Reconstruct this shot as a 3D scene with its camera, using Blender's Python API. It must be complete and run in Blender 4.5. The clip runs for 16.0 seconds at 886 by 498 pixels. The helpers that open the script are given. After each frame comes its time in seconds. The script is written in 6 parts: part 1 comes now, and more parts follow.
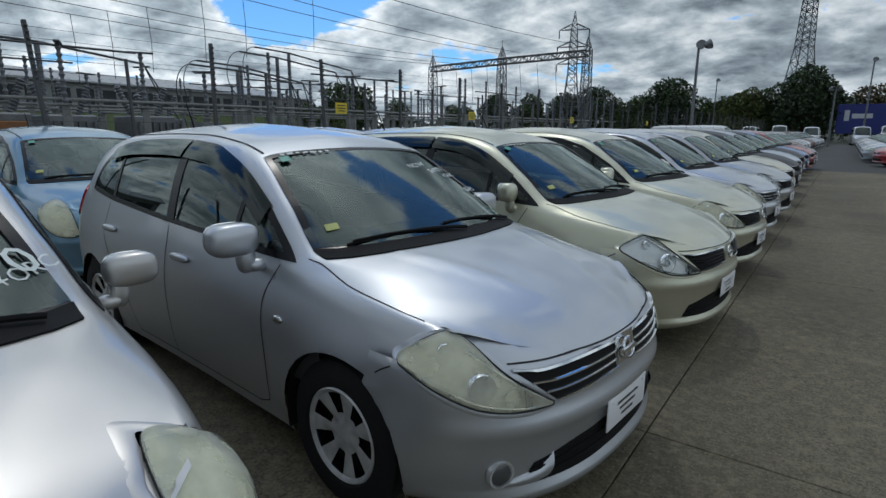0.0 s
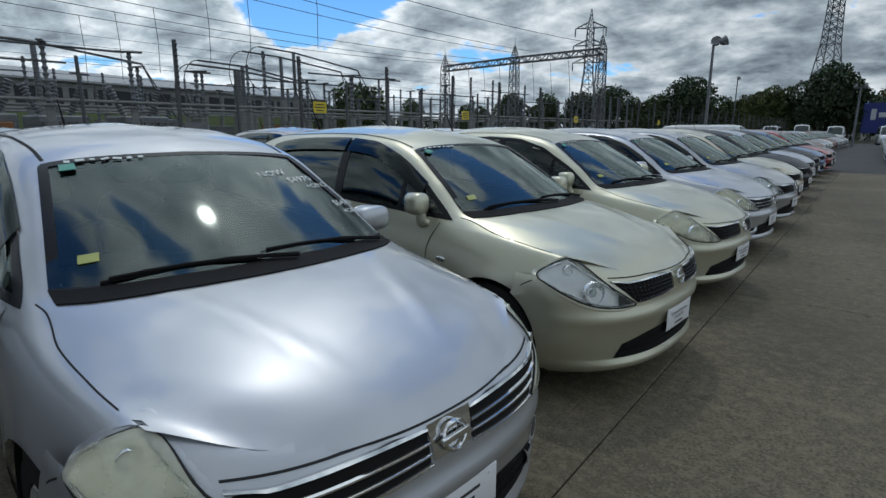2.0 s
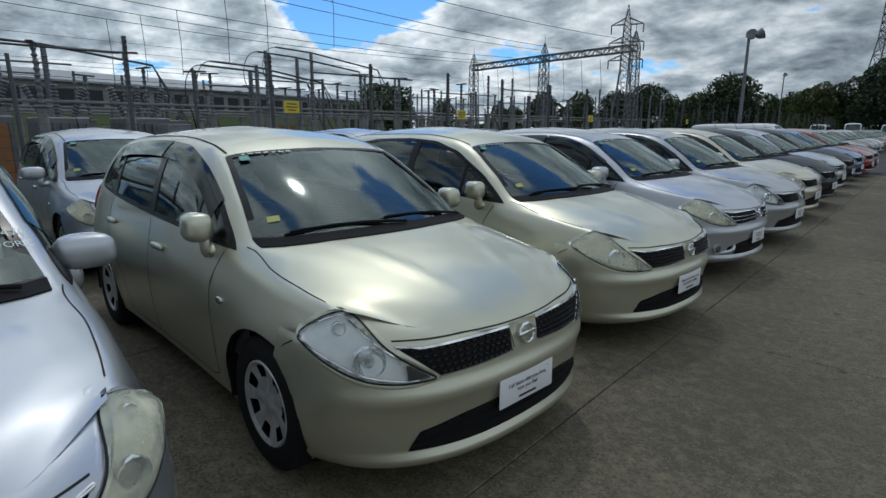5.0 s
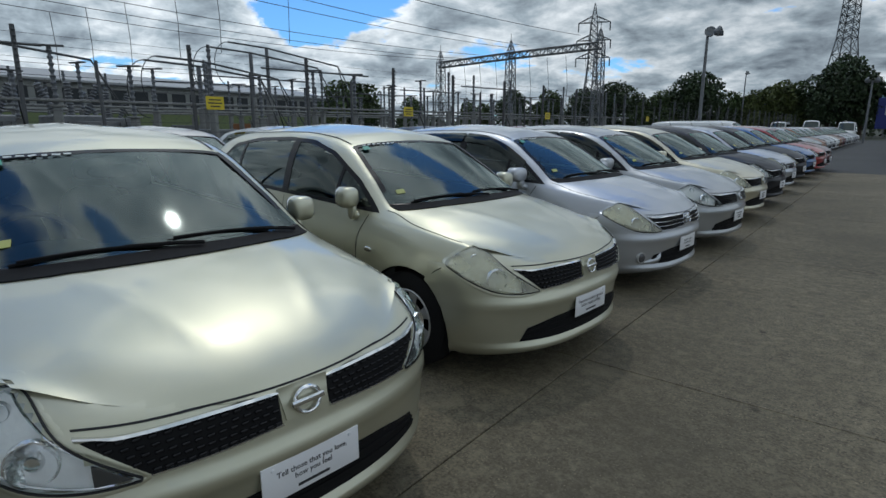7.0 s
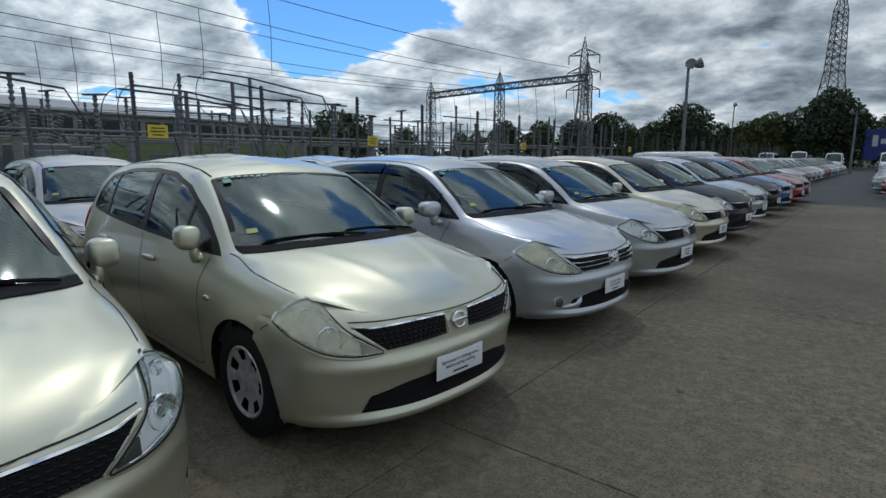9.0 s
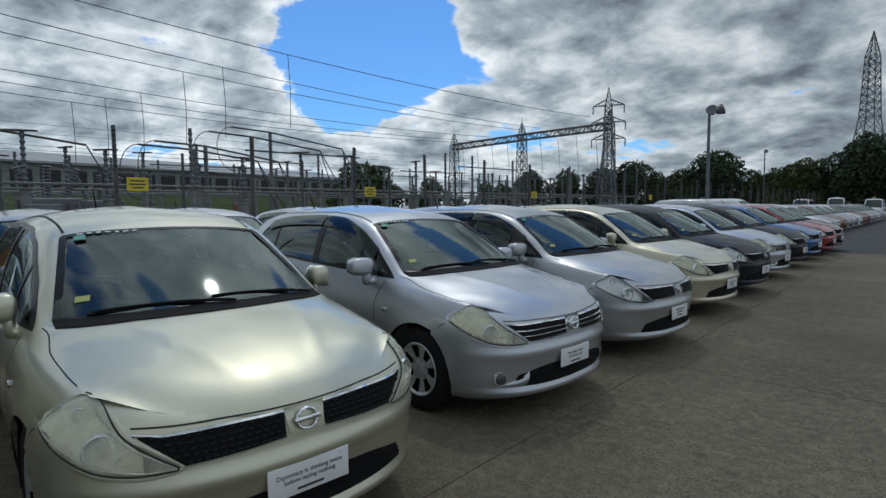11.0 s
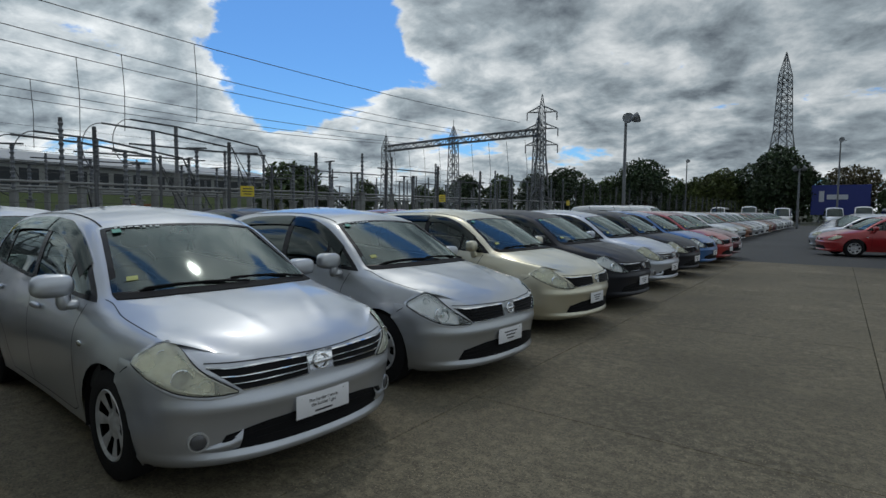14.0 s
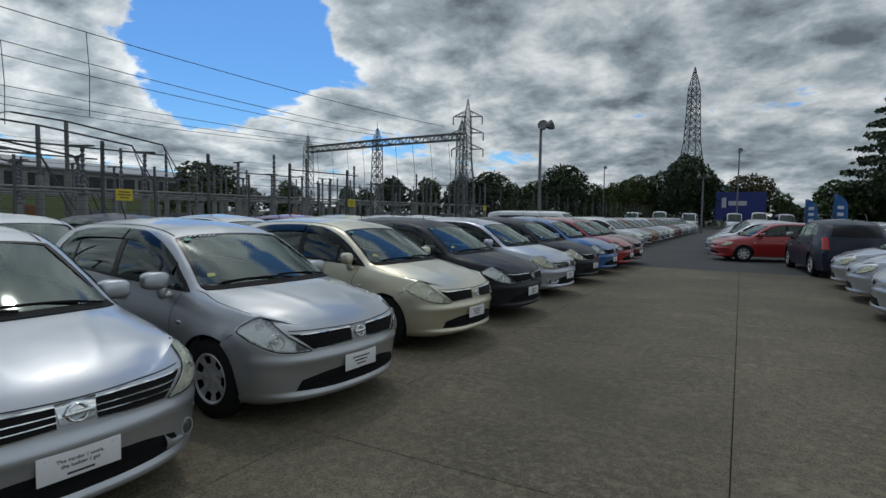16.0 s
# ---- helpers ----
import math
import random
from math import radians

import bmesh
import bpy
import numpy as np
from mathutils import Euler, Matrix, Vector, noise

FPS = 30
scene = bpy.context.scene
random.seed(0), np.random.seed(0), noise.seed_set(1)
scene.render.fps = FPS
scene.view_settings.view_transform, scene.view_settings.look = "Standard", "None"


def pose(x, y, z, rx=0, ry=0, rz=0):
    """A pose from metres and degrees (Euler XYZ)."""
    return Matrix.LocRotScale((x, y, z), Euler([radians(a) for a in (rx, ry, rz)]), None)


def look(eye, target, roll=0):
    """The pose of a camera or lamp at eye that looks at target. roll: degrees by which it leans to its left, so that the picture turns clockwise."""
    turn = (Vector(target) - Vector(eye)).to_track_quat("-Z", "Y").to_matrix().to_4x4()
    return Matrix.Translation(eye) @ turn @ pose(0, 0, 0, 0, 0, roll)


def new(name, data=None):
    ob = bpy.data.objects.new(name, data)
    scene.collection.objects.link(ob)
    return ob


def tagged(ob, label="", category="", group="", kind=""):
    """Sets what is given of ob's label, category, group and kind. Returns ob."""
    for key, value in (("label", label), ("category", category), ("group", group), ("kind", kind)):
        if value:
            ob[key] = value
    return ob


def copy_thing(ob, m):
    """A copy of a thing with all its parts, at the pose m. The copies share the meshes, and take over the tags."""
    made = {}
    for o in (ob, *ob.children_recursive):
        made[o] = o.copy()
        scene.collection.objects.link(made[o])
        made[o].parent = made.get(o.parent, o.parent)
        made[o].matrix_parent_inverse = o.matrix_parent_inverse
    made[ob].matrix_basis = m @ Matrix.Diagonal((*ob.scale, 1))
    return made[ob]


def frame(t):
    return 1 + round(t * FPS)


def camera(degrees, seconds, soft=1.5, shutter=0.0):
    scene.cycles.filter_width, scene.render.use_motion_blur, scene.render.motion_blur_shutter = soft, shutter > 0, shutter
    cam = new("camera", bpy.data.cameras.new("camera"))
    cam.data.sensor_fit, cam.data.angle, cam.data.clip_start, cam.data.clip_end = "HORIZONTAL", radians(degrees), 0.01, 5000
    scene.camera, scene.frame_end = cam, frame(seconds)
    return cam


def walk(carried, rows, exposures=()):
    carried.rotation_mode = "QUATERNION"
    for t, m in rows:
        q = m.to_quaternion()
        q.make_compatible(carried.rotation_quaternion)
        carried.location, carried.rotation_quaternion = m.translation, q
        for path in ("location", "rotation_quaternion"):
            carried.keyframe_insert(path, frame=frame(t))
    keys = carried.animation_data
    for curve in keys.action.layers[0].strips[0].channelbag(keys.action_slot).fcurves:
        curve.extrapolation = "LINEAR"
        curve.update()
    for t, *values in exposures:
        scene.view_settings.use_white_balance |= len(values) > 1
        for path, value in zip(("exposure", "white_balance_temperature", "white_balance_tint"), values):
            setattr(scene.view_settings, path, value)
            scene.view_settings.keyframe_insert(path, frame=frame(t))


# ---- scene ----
cam = camera(78.0, 16.0)
PATH = [
    (0, (0.653, 0.642, 1.495), (-0.49, 2.227, 1.068), 0.3),
    (0.5, (0.637, 0.94, 1.529), (-0.525, 2.511, 1.099), 0.2),
    (1, (0.709, 1.16, 1.506), (-0.464, 2.722, 1.077), 0.1),
    (1.5, (0.833, 1.393, 1.531), (-0.35, 2.948, 1.102), 0.1),
    (2, (0.886, 1.611, 1.497), (-0.309, 3.157, 1.07), 0.2),
    (2.5, (0.887, 1.896, 1.53), (-0.321, 3.43, 1.1), 0.3),
    (3, (0.943, 2.102, 1.503), (-0.279, 3.626, 1.074), 0.3),
    (3.5, (1.067, 2.367, 1.526), (-0.189, 3.863, 1.098), 0.2),
    (3.7, (1.12, 2.452, 1.5), (-0.153, 3.937, 1.088), 0.2),
    (5.8, (1.351, 3.417, 1.504), (0.05, 4.872, 1.07), -0.1),
    (6, (1.366, 3.497, 1.491), (0.071, 4.958, 1.059), -0.0),
    (6.5, (1.339, 3.774, 1.509), (0.085, 5.27, 1.074), -0.0),
    (7, (1.427, 3.992, 1.496), (0.199, 5.509, 1.062), -0.1),
    (7.5, (1.64, 4.176, 1.53), (0.422, 5.702, 1.096), 0.0),
    (8, (1.704, 4.402, 1.499), (0.49, 5.931, 1.068), -0.0),
    (8.5, (1.684, 4.696, 1.517), (0.46, 6.231, 1.137), -0.1),
    (9, (1.753, 4.903, 1.505), (0.521, 6.443, 1.173), 0.1),
    (9.5, (1.864, 5.126, 1.532), (0.615, 6.667, 1.276), 0.1),
    (9.7, (1.869, 5.24, 1.5), (0.601, 6.769, 1.267), -0.0),
    (11.8, (1.976, 6.328, 1.501), (0.63, 7.801, 1.352), -0.1),
    (12, (1.985, 6.436, 1.491), (0.64, 7.907, 1.336), 0.2),
    (12.5, (1.97, 6.704, 1.527), (0.629, 8.18, 1.372), 0.2),
    (13, (2.076, 6.939, 1.503), (0.755, 8.433, 1.355), 0.2),
    (13.5, (2.248, 7.192, 1.523), (0.99, 8.74, 1.379), 0.4),
    (14, (2.336, 7.428, 1.505), (1.169, 9.046, 1.363), 0.4),
    (14.5, (2.386, 7.672, 1.556), (1.294, 9.342, 1.418), 0.6),
    (15, (2.475, 7.848, 1.579), (1.422, 9.543, 1.442), 0.7),
    (15.5, (2.627, 8.005, 1.599), (1.602, 9.717, 1.466), 0.8),
    (16, (2.712, 8.103, 1.613), (1.758, 9.856, 1.482), 0.8),
]
walk(cam, [(t, look(eye, target, roll)) for t, eye, target, roll in PATH], [(0, 0.09, 6300, 10), (9.7, 0.09, 6250, 10), (12.0, -0.07, 6400, 10), (16.0, -0.07, 6500, 10)])

# ---- world, sun and exposure ----
SUN_DIR = Vector((-0.345, 0.385, 0.86)).normalized()
world = bpy.data.worlds.new("world")
scene.world = world
world.use_nodes = True


def sky_nodes(nt):
    n, l = nt.nodes, nt.links
    n.clear()

    def add(kind, **kw):
        o = n.new(kind)
        for k, v in kw.items():
            if k == "op":
                o.operation = v
            elif k == "ins":
                for i, val in v.items():
                    o.inputs[i].default_value = val
        return o

    out = add("ShaderNodeOutputWorld")
    sky = add("ShaderNodeTexSky")
    sky.sky_type, sky.sun_disc = "NISHITA", False
    sky.sun_elevation = math.asin(SUN_DIR.z)
    sky.sun_rotation = math.atan2(SUN_DIR.x, SUN_DIR.y)
    sky.air_density, sky.dust_density = 1.0, 0.6
    tc = add("ShaderNodeTexCoord")
    sep = add("ShaderNodeSeparateXYZ")
    l.new(tc.outputs["Generated"], sep.inputs[0])
    # flat cloud layer seen in perspective: direction over height
    up = add("ShaderNodeMath", op="MAXIMUM", ins={1: 0.0})
    l.new(sep.outputs[2], up.inputs[0])
    upo = add("ShaderNodeMath", op="ADD", ins={1: 0.30})
    l.new(up.outputs[0], upo.inputs[0])
    div = add("ShaderNodeVectorMath", op="DIVIDE")
    comb = add("ShaderNodeCombineXYZ")
    for i in range(3):
        l.new(upo.outputs[0], comb.inputs[i])
    l.new(tc.outputs["Generated"], div.inputs[0])
    l.new(comb.outputs[0], div.inputs[1])

    def cloud_noise(scale, detail, rough, shift):
        m = add("ShaderNodeMapping")
        m.inputs["Location"].default_value = shift
        m.inputs["Scale"].default_value = (1.0, 1.0, 0.25)
        l.new(div.outputs[0], m.inputs[0])
        t = add("ShaderNodeTexNoise")
        t.inputs["Scale"].default_value, t.inputs["Detail"].default_value, t.inputs["Roughness"].default_value = scale, detail, rough
        t.inputs["Distortion"].default_value = 0.25
        l.new(m.outputs[0], t.inputs["Vector"])
        return t

    big = cloud_noise(2.3, 12.0, 0.58, (3.1, 1.7, 0.0))
    shade = cloud_noise(6.5, 9.0, 0.58, (9.0, 4.0, 2.0))
    # the opening in the cloud towards the substation
    gap = Vector((-0.735, 0.62, 0.265)).normalized()
    dot = add("ShaderNodeVectorMath", op="DOT_PRODUCT")
    dot.inputs[1].default_value = gap
    l.new(tc.outputs["Generated"], dot.inputs[0])
    gm = add("ShaderNodeMapRange", ins={1: 0.979, 2: 0.9985, 3: 0.0, 4: 0.26})
    gm.interpolation_type = "SMOOTHSTEP"
    l.new(dot.outputs["Value"], gm.inputs[0])
    # broken cloud overhead
    over = add("ShaderNodeMapRange", ins={1: 0.45, 2: 0.75, 3: 0.0, 4: 0.045})
    over.interpolation_type = "SMOOTHSTEP"
    l.new(sep.outputs[2], over.inputs[0])
    gaps = add("ShaderNodeMath", op="ADD")
    l.new(gm.outputs[0], gaps.inputs[0])
    l.new(over.outputs[0], gaps.inputs[1])
    sub = add("ShaderNodeMath", op="SUBTRACT")
    l.new(big.outputs[0], sub.inputs[0])
    l.new(gaps.outputs[0], sub.inputs[1])
    ramp = add("ShaderNodeMapRange", ins={1: 0.35, 2: 0.41, 3: 0.0, 4: 1.0})
    ramp.interpolation_type = "SMOOTHSTEP"
    l.new(sub.outputs[0], ramp.inputs[0])
    # cloud tone: bright rims where thin, grey where thick
    thick = add("ShaderNodeMapRange", ins={1: 0.40, 2: 0.60, 3: 1.0, 4: 0.12})
    l.new(sub.outputs[0], thick.inputs[0])
    mixn = add("ShaderNodeMath", op="MULTIPLY_ADD", ins={1: 1.6, 2: -0.62})
    l.new(shade.outputs[0], mixn.inputs[0])
    tone = add("ShaderNodeMath", op="MULTIPLY_ADD", ins={1: 0.62})
    l.new(thick.outputs[0], tone.inputs[0])
    l.new(mixn.outputs[0], tone.inputs[2])
    cr = add("ShaderNodeValToRGB")
    e = cr.color_ramp.elements
    e[0].position, e[0].color = 0.0, (0.15, 0.185, 0.22, 1)
    e[1].position, e[1].color = 1.0, (0.95, 1.0, 1.02, 1)
    m = e.new(0.42)
    m.color = (0.395, 0.47, 0.52, 1)
    l.new(tone.outputs[0], cr.inputs[0])
    # sun glow behind thin cloud
    sd = add("ShaderNodeVectorMath", op="DOT_PRODUCT")
    sd.inputs[1].default_value = SUN_DIR
    l.new(tc.outputs["Generated"], sd.inputs[0])
    glow = add("ShaderNodeMapRange", ins={1: 0.80, 2: 0.99, 3: 1.0, 4: 1.75})
    glow.interpolation_type = "SMOOTHSTEP"
    l.new(sd.outputs["Value"], glow.inputs[0])
    # sky out of view brightened over the open yard, dimmed behind; whiter towards the substation
    def lean(axis, a, b, lo, hi):
        m = add("ShaderNodeMapRange", ins={1: a, 2: b, 3: lo, 4: hi})
        m.interpolation_type = "SMOOTHSTEP"
        l.new(sep.outputs[axis], m.inputs[0])
        return m

    # open_side lifts the light on car fronts, behind darkens car sides; both unseen
    open_side, behind, sunny = lean(0, 0.25, 0.9, 1.0, 1.4), lean(1, -0.8, 0.0, 0.75, 1.0), lean(0, -0.9, -0.2, 1.3, 1.0)
    pair = add("ShaderNodeMath", op="MULTIPLY")
    l.new(open_side.outputs[0], pair.inputs[0])
    l.new(behind.outputs[0], pair.inputs[1])
    away = add("ShaderNodeMath", op="MULTIPLY")
    l.new(pair.outputs[0], away.inputs[0])
    l.new(sunny.outputs[0], away.inputs[1])
    both = add("ShaderNodeMath", op="MULTIPLY")
    l.new(glow.outputs[0], both.inputs[0])
    l.new(away.outputs[0], both.inputs[1])
    cl = add("ShaderNodeVectorMath", op="SCALE")
    l.new(cr.outputs[0], cl.inputs[0])
    l.new(both.outputs[0], cl.inputs["Scale"])
    skys = add("ShaderNodeVectorMath", op="SCALE")
    skys.inputs["Scale"].default_value = SKY_STRENGTH
    tint = add("ShaderNodeVectorMath", op="MULTIPLY")
    tint.inputs[1].default_value = (0.42, 0.78, 1.18)
    l.new(sky.outputs[0], tint.inputs[0])
    l.new(tint.outputs[0], skys.inputs[0])
    cls = add("ShaderNodeVectorMath", op="SCALE")
    cls.inputs["Scale"].default_value = CLOUD_STRENGTH
    l.new(cl.outputs[0], cls.inputs[0])
    mix = add("ShaderNodeMix")
    mix.data_type = "RGBA"
    l.new(ramp.outputs[0], mix.inputs[0])
    l.new(skys.outputs[0], mix.inputs[6])
    l.new(cls.outputs[0], mix.inputs[7])
    bg = add("ShaderNodeBackground")
    l.new(mix.outputs[2], bg.inputs[0])
    l.new(bg.outputs[0], out.inputs[0])


SKY_STRENGTH, CLOUD_STRENGTH = 0.105, 0.78
sky_nodes(world.node_tree)
sun = new("sun", bpy.data.lights.new("sun", "SUN"))
sun.data.energy, sun.data.angle, sun.data.color = 0.36, radians(1.4), (0.98, 0.95, 0.88)
sun.matrix_world = look(SUN_DIR * 50, (0, 0, 0))

# ---- materials ----


def material(name, color, rough=0.5, metal=0.0, coat=0.0, var=0.12, scale=6.0, bump=0.0, bump_scale=60.0, color2=None, spec=0.5, rvar=0.0, island=False):
    m = bpy.data.materials.new(name)
    m.use_nodes = True
    nt = m.node_tree
    n, l = nt.nodes, nt.links
    b = n["Principled BSDF"]
    b.inputs["Roughness"].default_value, b.inputs["Metallic"].default_value = rough, metal
    b.inputs["Coat Weight"].default_value, b.inputs["Coat Roughness"].default_value = coat, 0.04
    b.inputs["Specular IOR Level"].default_value = spec
    tc = n.new("ShaderNodeTexCoord")
    t = n.new("ShaderNodeTexNoise")
    t.inputs["Scale"].default_value, t.inputs["Detail"].default_value = scale, 6.0
    l.new(tc.outputs["Object"], t.inputs["Vector"])
    mr = n.new("ShaderNodeMapRange")
    mr.inputs[1].default_value, mr.inputs[2].default_value = 0.3, 0.7
    l.new(t.outputs[0], mr.inputs[0])
    mix = n.new("ShaderNodeMix")
    mix.data_type = "RGBA"
    c2 = color2 or tuple(c * (1 - var) for c in color)
    mix.inputs[6].default_value, mix.inputs[7].default_value = (*color, 1), (*c2, 1)
    l.new(mr.outputs[0], mix.inputs[0])
    last = mix.outputs[2]
    if island:
        g = n.new("ShaderNodeNewGeometry")
        hs = n.new("ShaderNodeHueSaturation")
        v = n.new("ShaderNodeMapRange")
        v.inputs[3].default_value, v.inputs[4].default_value = 0.45, 1.6
        l.new(g.outputs["Random Per Island"], v.inputs[0])
        l.new(v.outputs[0], hs.inputs["Value"])
        l.new(last, hs.inputs["Color"])
        last = hs.outputs[0]
    l.new(last, b.inputs["Base Color"])
    if rvar:
        r = n.new("ShaderNodeMapRange")
        r.inputs[3].default_value, r.inputs[4].default_value = max(rough - rvar, 0.02), rough + rvar
        l.new(t.outputs[0], r.inputs[0])
        l.new(r.outputs[0], b.inputs["Roughness"])
    if bump:
        t2 = n.new("ShaderNodeTexNoise")
        t2.inputs["Scale"].default_value, t2.inputs["Detail"].default_value = bump_scale, 4.0
        l.new(tc.outputs["Object"], t2.inputs["Vector"])
        bp = n.new("ShaderNodeBump")
        bp.inputs["Strength"].default_value, bp.inputs["Distance"].default_value = bump, 0.01
        l.new(t2.outputs[0], bp.inputs["Height"])
        l.new(bp.outputs[0], b.inputs["Normal"])
    return m


def paint(name, color, metal=0.78, rough=0.40, coat=0.9):
    """Car paint: flake base under a clear coat, a little road film on it."""
    m = material(name, color, rough, metal, coat, 0.05, 3.0, spec=0.5 if coat > 0.5 else 0.25)
    nt = m.node_tree
    n, l = nt.nodes, nt.links
    b = n["Principled BSDF"]
    tc = n["Texture Coordinate"]
    d = n.new("ShaderNodeTexNoise")
    d.inputs["Scale"].default_value, d.inputs["Detail"].default_value = 9.0, 8.0
    l.new(tc.outputs["Object"], d.inputs["Vector"])
    r = n.new("ShaderNodeMapRange")
    r.inputs[1].default_value, r.inputs[2].default_value, r.inputs[3].default_value, r.inputs[4].default_value = 0.35, 0.75, 0.03, 0.16
    l.new(d.outputs[0], r.inputs[0])
    l.new(r.outputs[0], b.inputs["Coat Roughness"])
    return m


def glass(name, tint, rough=0.03, ior=1.5, haze=None):
    m = bpy.data.materials.new(name)
    m.use_nodes = True
    nt = m.node_tree
    n, l = nt.nodes, nt.links
    n.clear()
    out = n.new("ShaderNodeOutputMaterial")
    tr = n.new("ShaderNodeBsdfTransparent")
    tr.inputs[0].default_value = (*tint, 1)
    gl = n.new("ShaderNodeBsdfGlossy")
    gl.inputs["Color"].default_value = (0.88, 1.0, 0.97, 1)
    gl.inputs["Roughness"].default_value = rough
    fr = n.new("ShaderNodeFresnel")
    fr.inputs[0].default_value = ior
    mx = n.new("ShaderNodeMixShader")
    l.new(fr.outputs[0], mx.inputs[0])
    body = tr.outputs[0]
    if haze:
        # milky, weathered plastic
        df = n.new("ShaderNodeBsdfDiffuse")
        df.inputs[0].default_value = (*haze, 1)
        tc = n.new("ShaderNodeTexCoord")
        t = n.new("ShaderNodeTexNoise")
        t.inputs["Scale"].default_value, t.inputs["Detail"].default_value = 9.0, 5.0
        l.new(tc.outputs["Object"], t.inputs["Vector"])
        mr = n.new("ShaderNodeMapRange")
        mr.inputs[1].default_value, mr.inputs[2].default_value, mr.inputs[3].default_value, mr.inputs[4].default_value = 0.3, 0.7, 0.20, 0.44
        l.new(t.outputs[0], mr.inputs[0])
        mh = n.new("ShaderNodeMixShader")
        l.new(mr.outputs[0], mh.inputs[0])
        l.new(tr.outputs[0], mh.inputs[1])
        l.new(df.outputs[0], mh.inputs[2])
        body = mh.outputs[0]
    l.new(body, mx.inputs[1])
    l.new(gl.outputs[0], mx.inputs[2])
    l.new(mx.outputs[0], out.inputs[0])
    return m


PAINT = paint("silver_paint", (0.50, 0.52, 0.555))
PAINTS = {
    "silver": PAINT,
    "bluish silver": paint("bluish_silver_paint", (0.50, 0.535, 0.60)),
    "grey silver": paint("grey_silver_paint", (0.44, 0.455, 0.47)),
    "champagne": paint("champagne_paint", (0.585, 0.575, 0.445)),
    "pale champagne": paint("pale_champagne_paint", (0.64, 0.60, 0.46)),
    "black": paint("black_paint", (0.010, 0.011, 0.017), 0.0, 0.5, 0.3),
    "dark navy": paint("navy_paint", (0.016, 0.020, 0.040), 0.0, 0.5, 0.35),
    "blue": paint("blue_paint", (0.03, 0.13, 0.36), 0.35, 0.32),
    "light blue": paint("light_blue_paint", (0.14, 0.27, 0.38), 0.4, 0.35),
    "red": paint("red_paint", (0.34, 0.018, 0.02), 0.15, 0.3),
    "dark red": paint("dark_red_paint", (0.12, 0.012, 0.02), 0.2, 0.3),
    "white": paint("white_paint", (0.75, 0.76, 0.76), 0.0, 0.35),
    "bronze": paint("bronze_paint", (0.25, 0.10, 0.05), 0.4, 0.35),
    "warm silver": paint("warm_silver_paint", (0.50, 0.485, 0.475)),
}
RUBBER = material("tyre_rubber", (0.014, 0.014, 0.015), 0.8, spec=0.2, bump=0.3, bump_scale=120)
BLACK = material("black_plastic", (0.010, 0.010, 0.011), 0.7, spec=0.14, bump=0.15, bump_scale=400)
GLOSSBLACK = material("gloss_black", (0.010, 0.010, 0.012), 0.25, spec=0.22)
SEAM = material("panel_gap", (0.012, 0.012, 0.014), 0.8)
CHROME = material("chrome", (0.78, 0.79, 0.8), 0.09, 1.0)
ALLOY = material("wheel_cover_silver", (0.62, 0.63, 0.64), 0.3, 0.45, var=0.3, scale=20)
GLASS = glass("windscreen_glass", (0.42, 0.60, 0.56), 0.06, 1.75)
SIDEGLASS = glass("side_glass", (0.36, 0.43, 0.41), 0.015, 1.6)
TINTGLASS = glass("privacy_glass", (0.10, 0.11, 0.11), 0.015, 1.7)
VISOR = glass("smoked_visor", (0.09, 0.04, 0.04), 0.06)
LENS_Y = glass("yellowed_lens", (0.98, 0.97, 0.86), 0.07, 1.5, (0.93, 0.91, 0.76))
LENS_C = glass("clear_lens", (1.0, 1.0, 1.0), 0.03, 1.45)
REFLECT = material("lamp_reflector", (0.96, 0.97, 0.97), 0.2, 0.0, var=0.1, scale=22, bump=0.25, bump_scale=40)
BOWL = material("faceted_reflector", (0.94, 0.95, 0.96), 0.12, 0.9, var=0.1, scale=30, bump=0.6, bump_scale=55)
HAZE = material("hazed_lamp_housing", (0.95, 0.93, 0.82), 0.3, 0.0, var=0.15, scale=14, bump=0.3, bump_scale=30)
LAMPGLASS = material("projector_glass", (0.10, 0.105, 0.10), 0.08, 0.0, coat=0.5)
REDLENS = material("red_lamp_lens", (0.45, 0.012, 0.015), 0.12, coat=0.6)
AMBER = material("dim_turn_lamp", (0.10, 0.10, 0.105), 0.2, 0.3)
FABRIC = material("seat_fabric", (0.05, 0.053, 0.053), 0.9, bump=0.3, bump_scale=300)
CABIN = material("cabin_lining", (0.032, 0.034, 0.035), 0.85, bump=0.2, bump_scale=200)
BOARD = material("white_card", (0.78, 0.78, 0.80), 0.45, var=0.05)
INK = material("black_ink", (0.03, 0.03, 0.035), 0.6)
CHALK = material("white_window_chalk", (0.75, 0.80, 0.78), 0.8)
STICK_G = material("green_label", (0.10, 0.38, 0.30), 0.5)
STICK_Y = material("yellow_label", (0.42, 0.45, 0.14), 0.5)


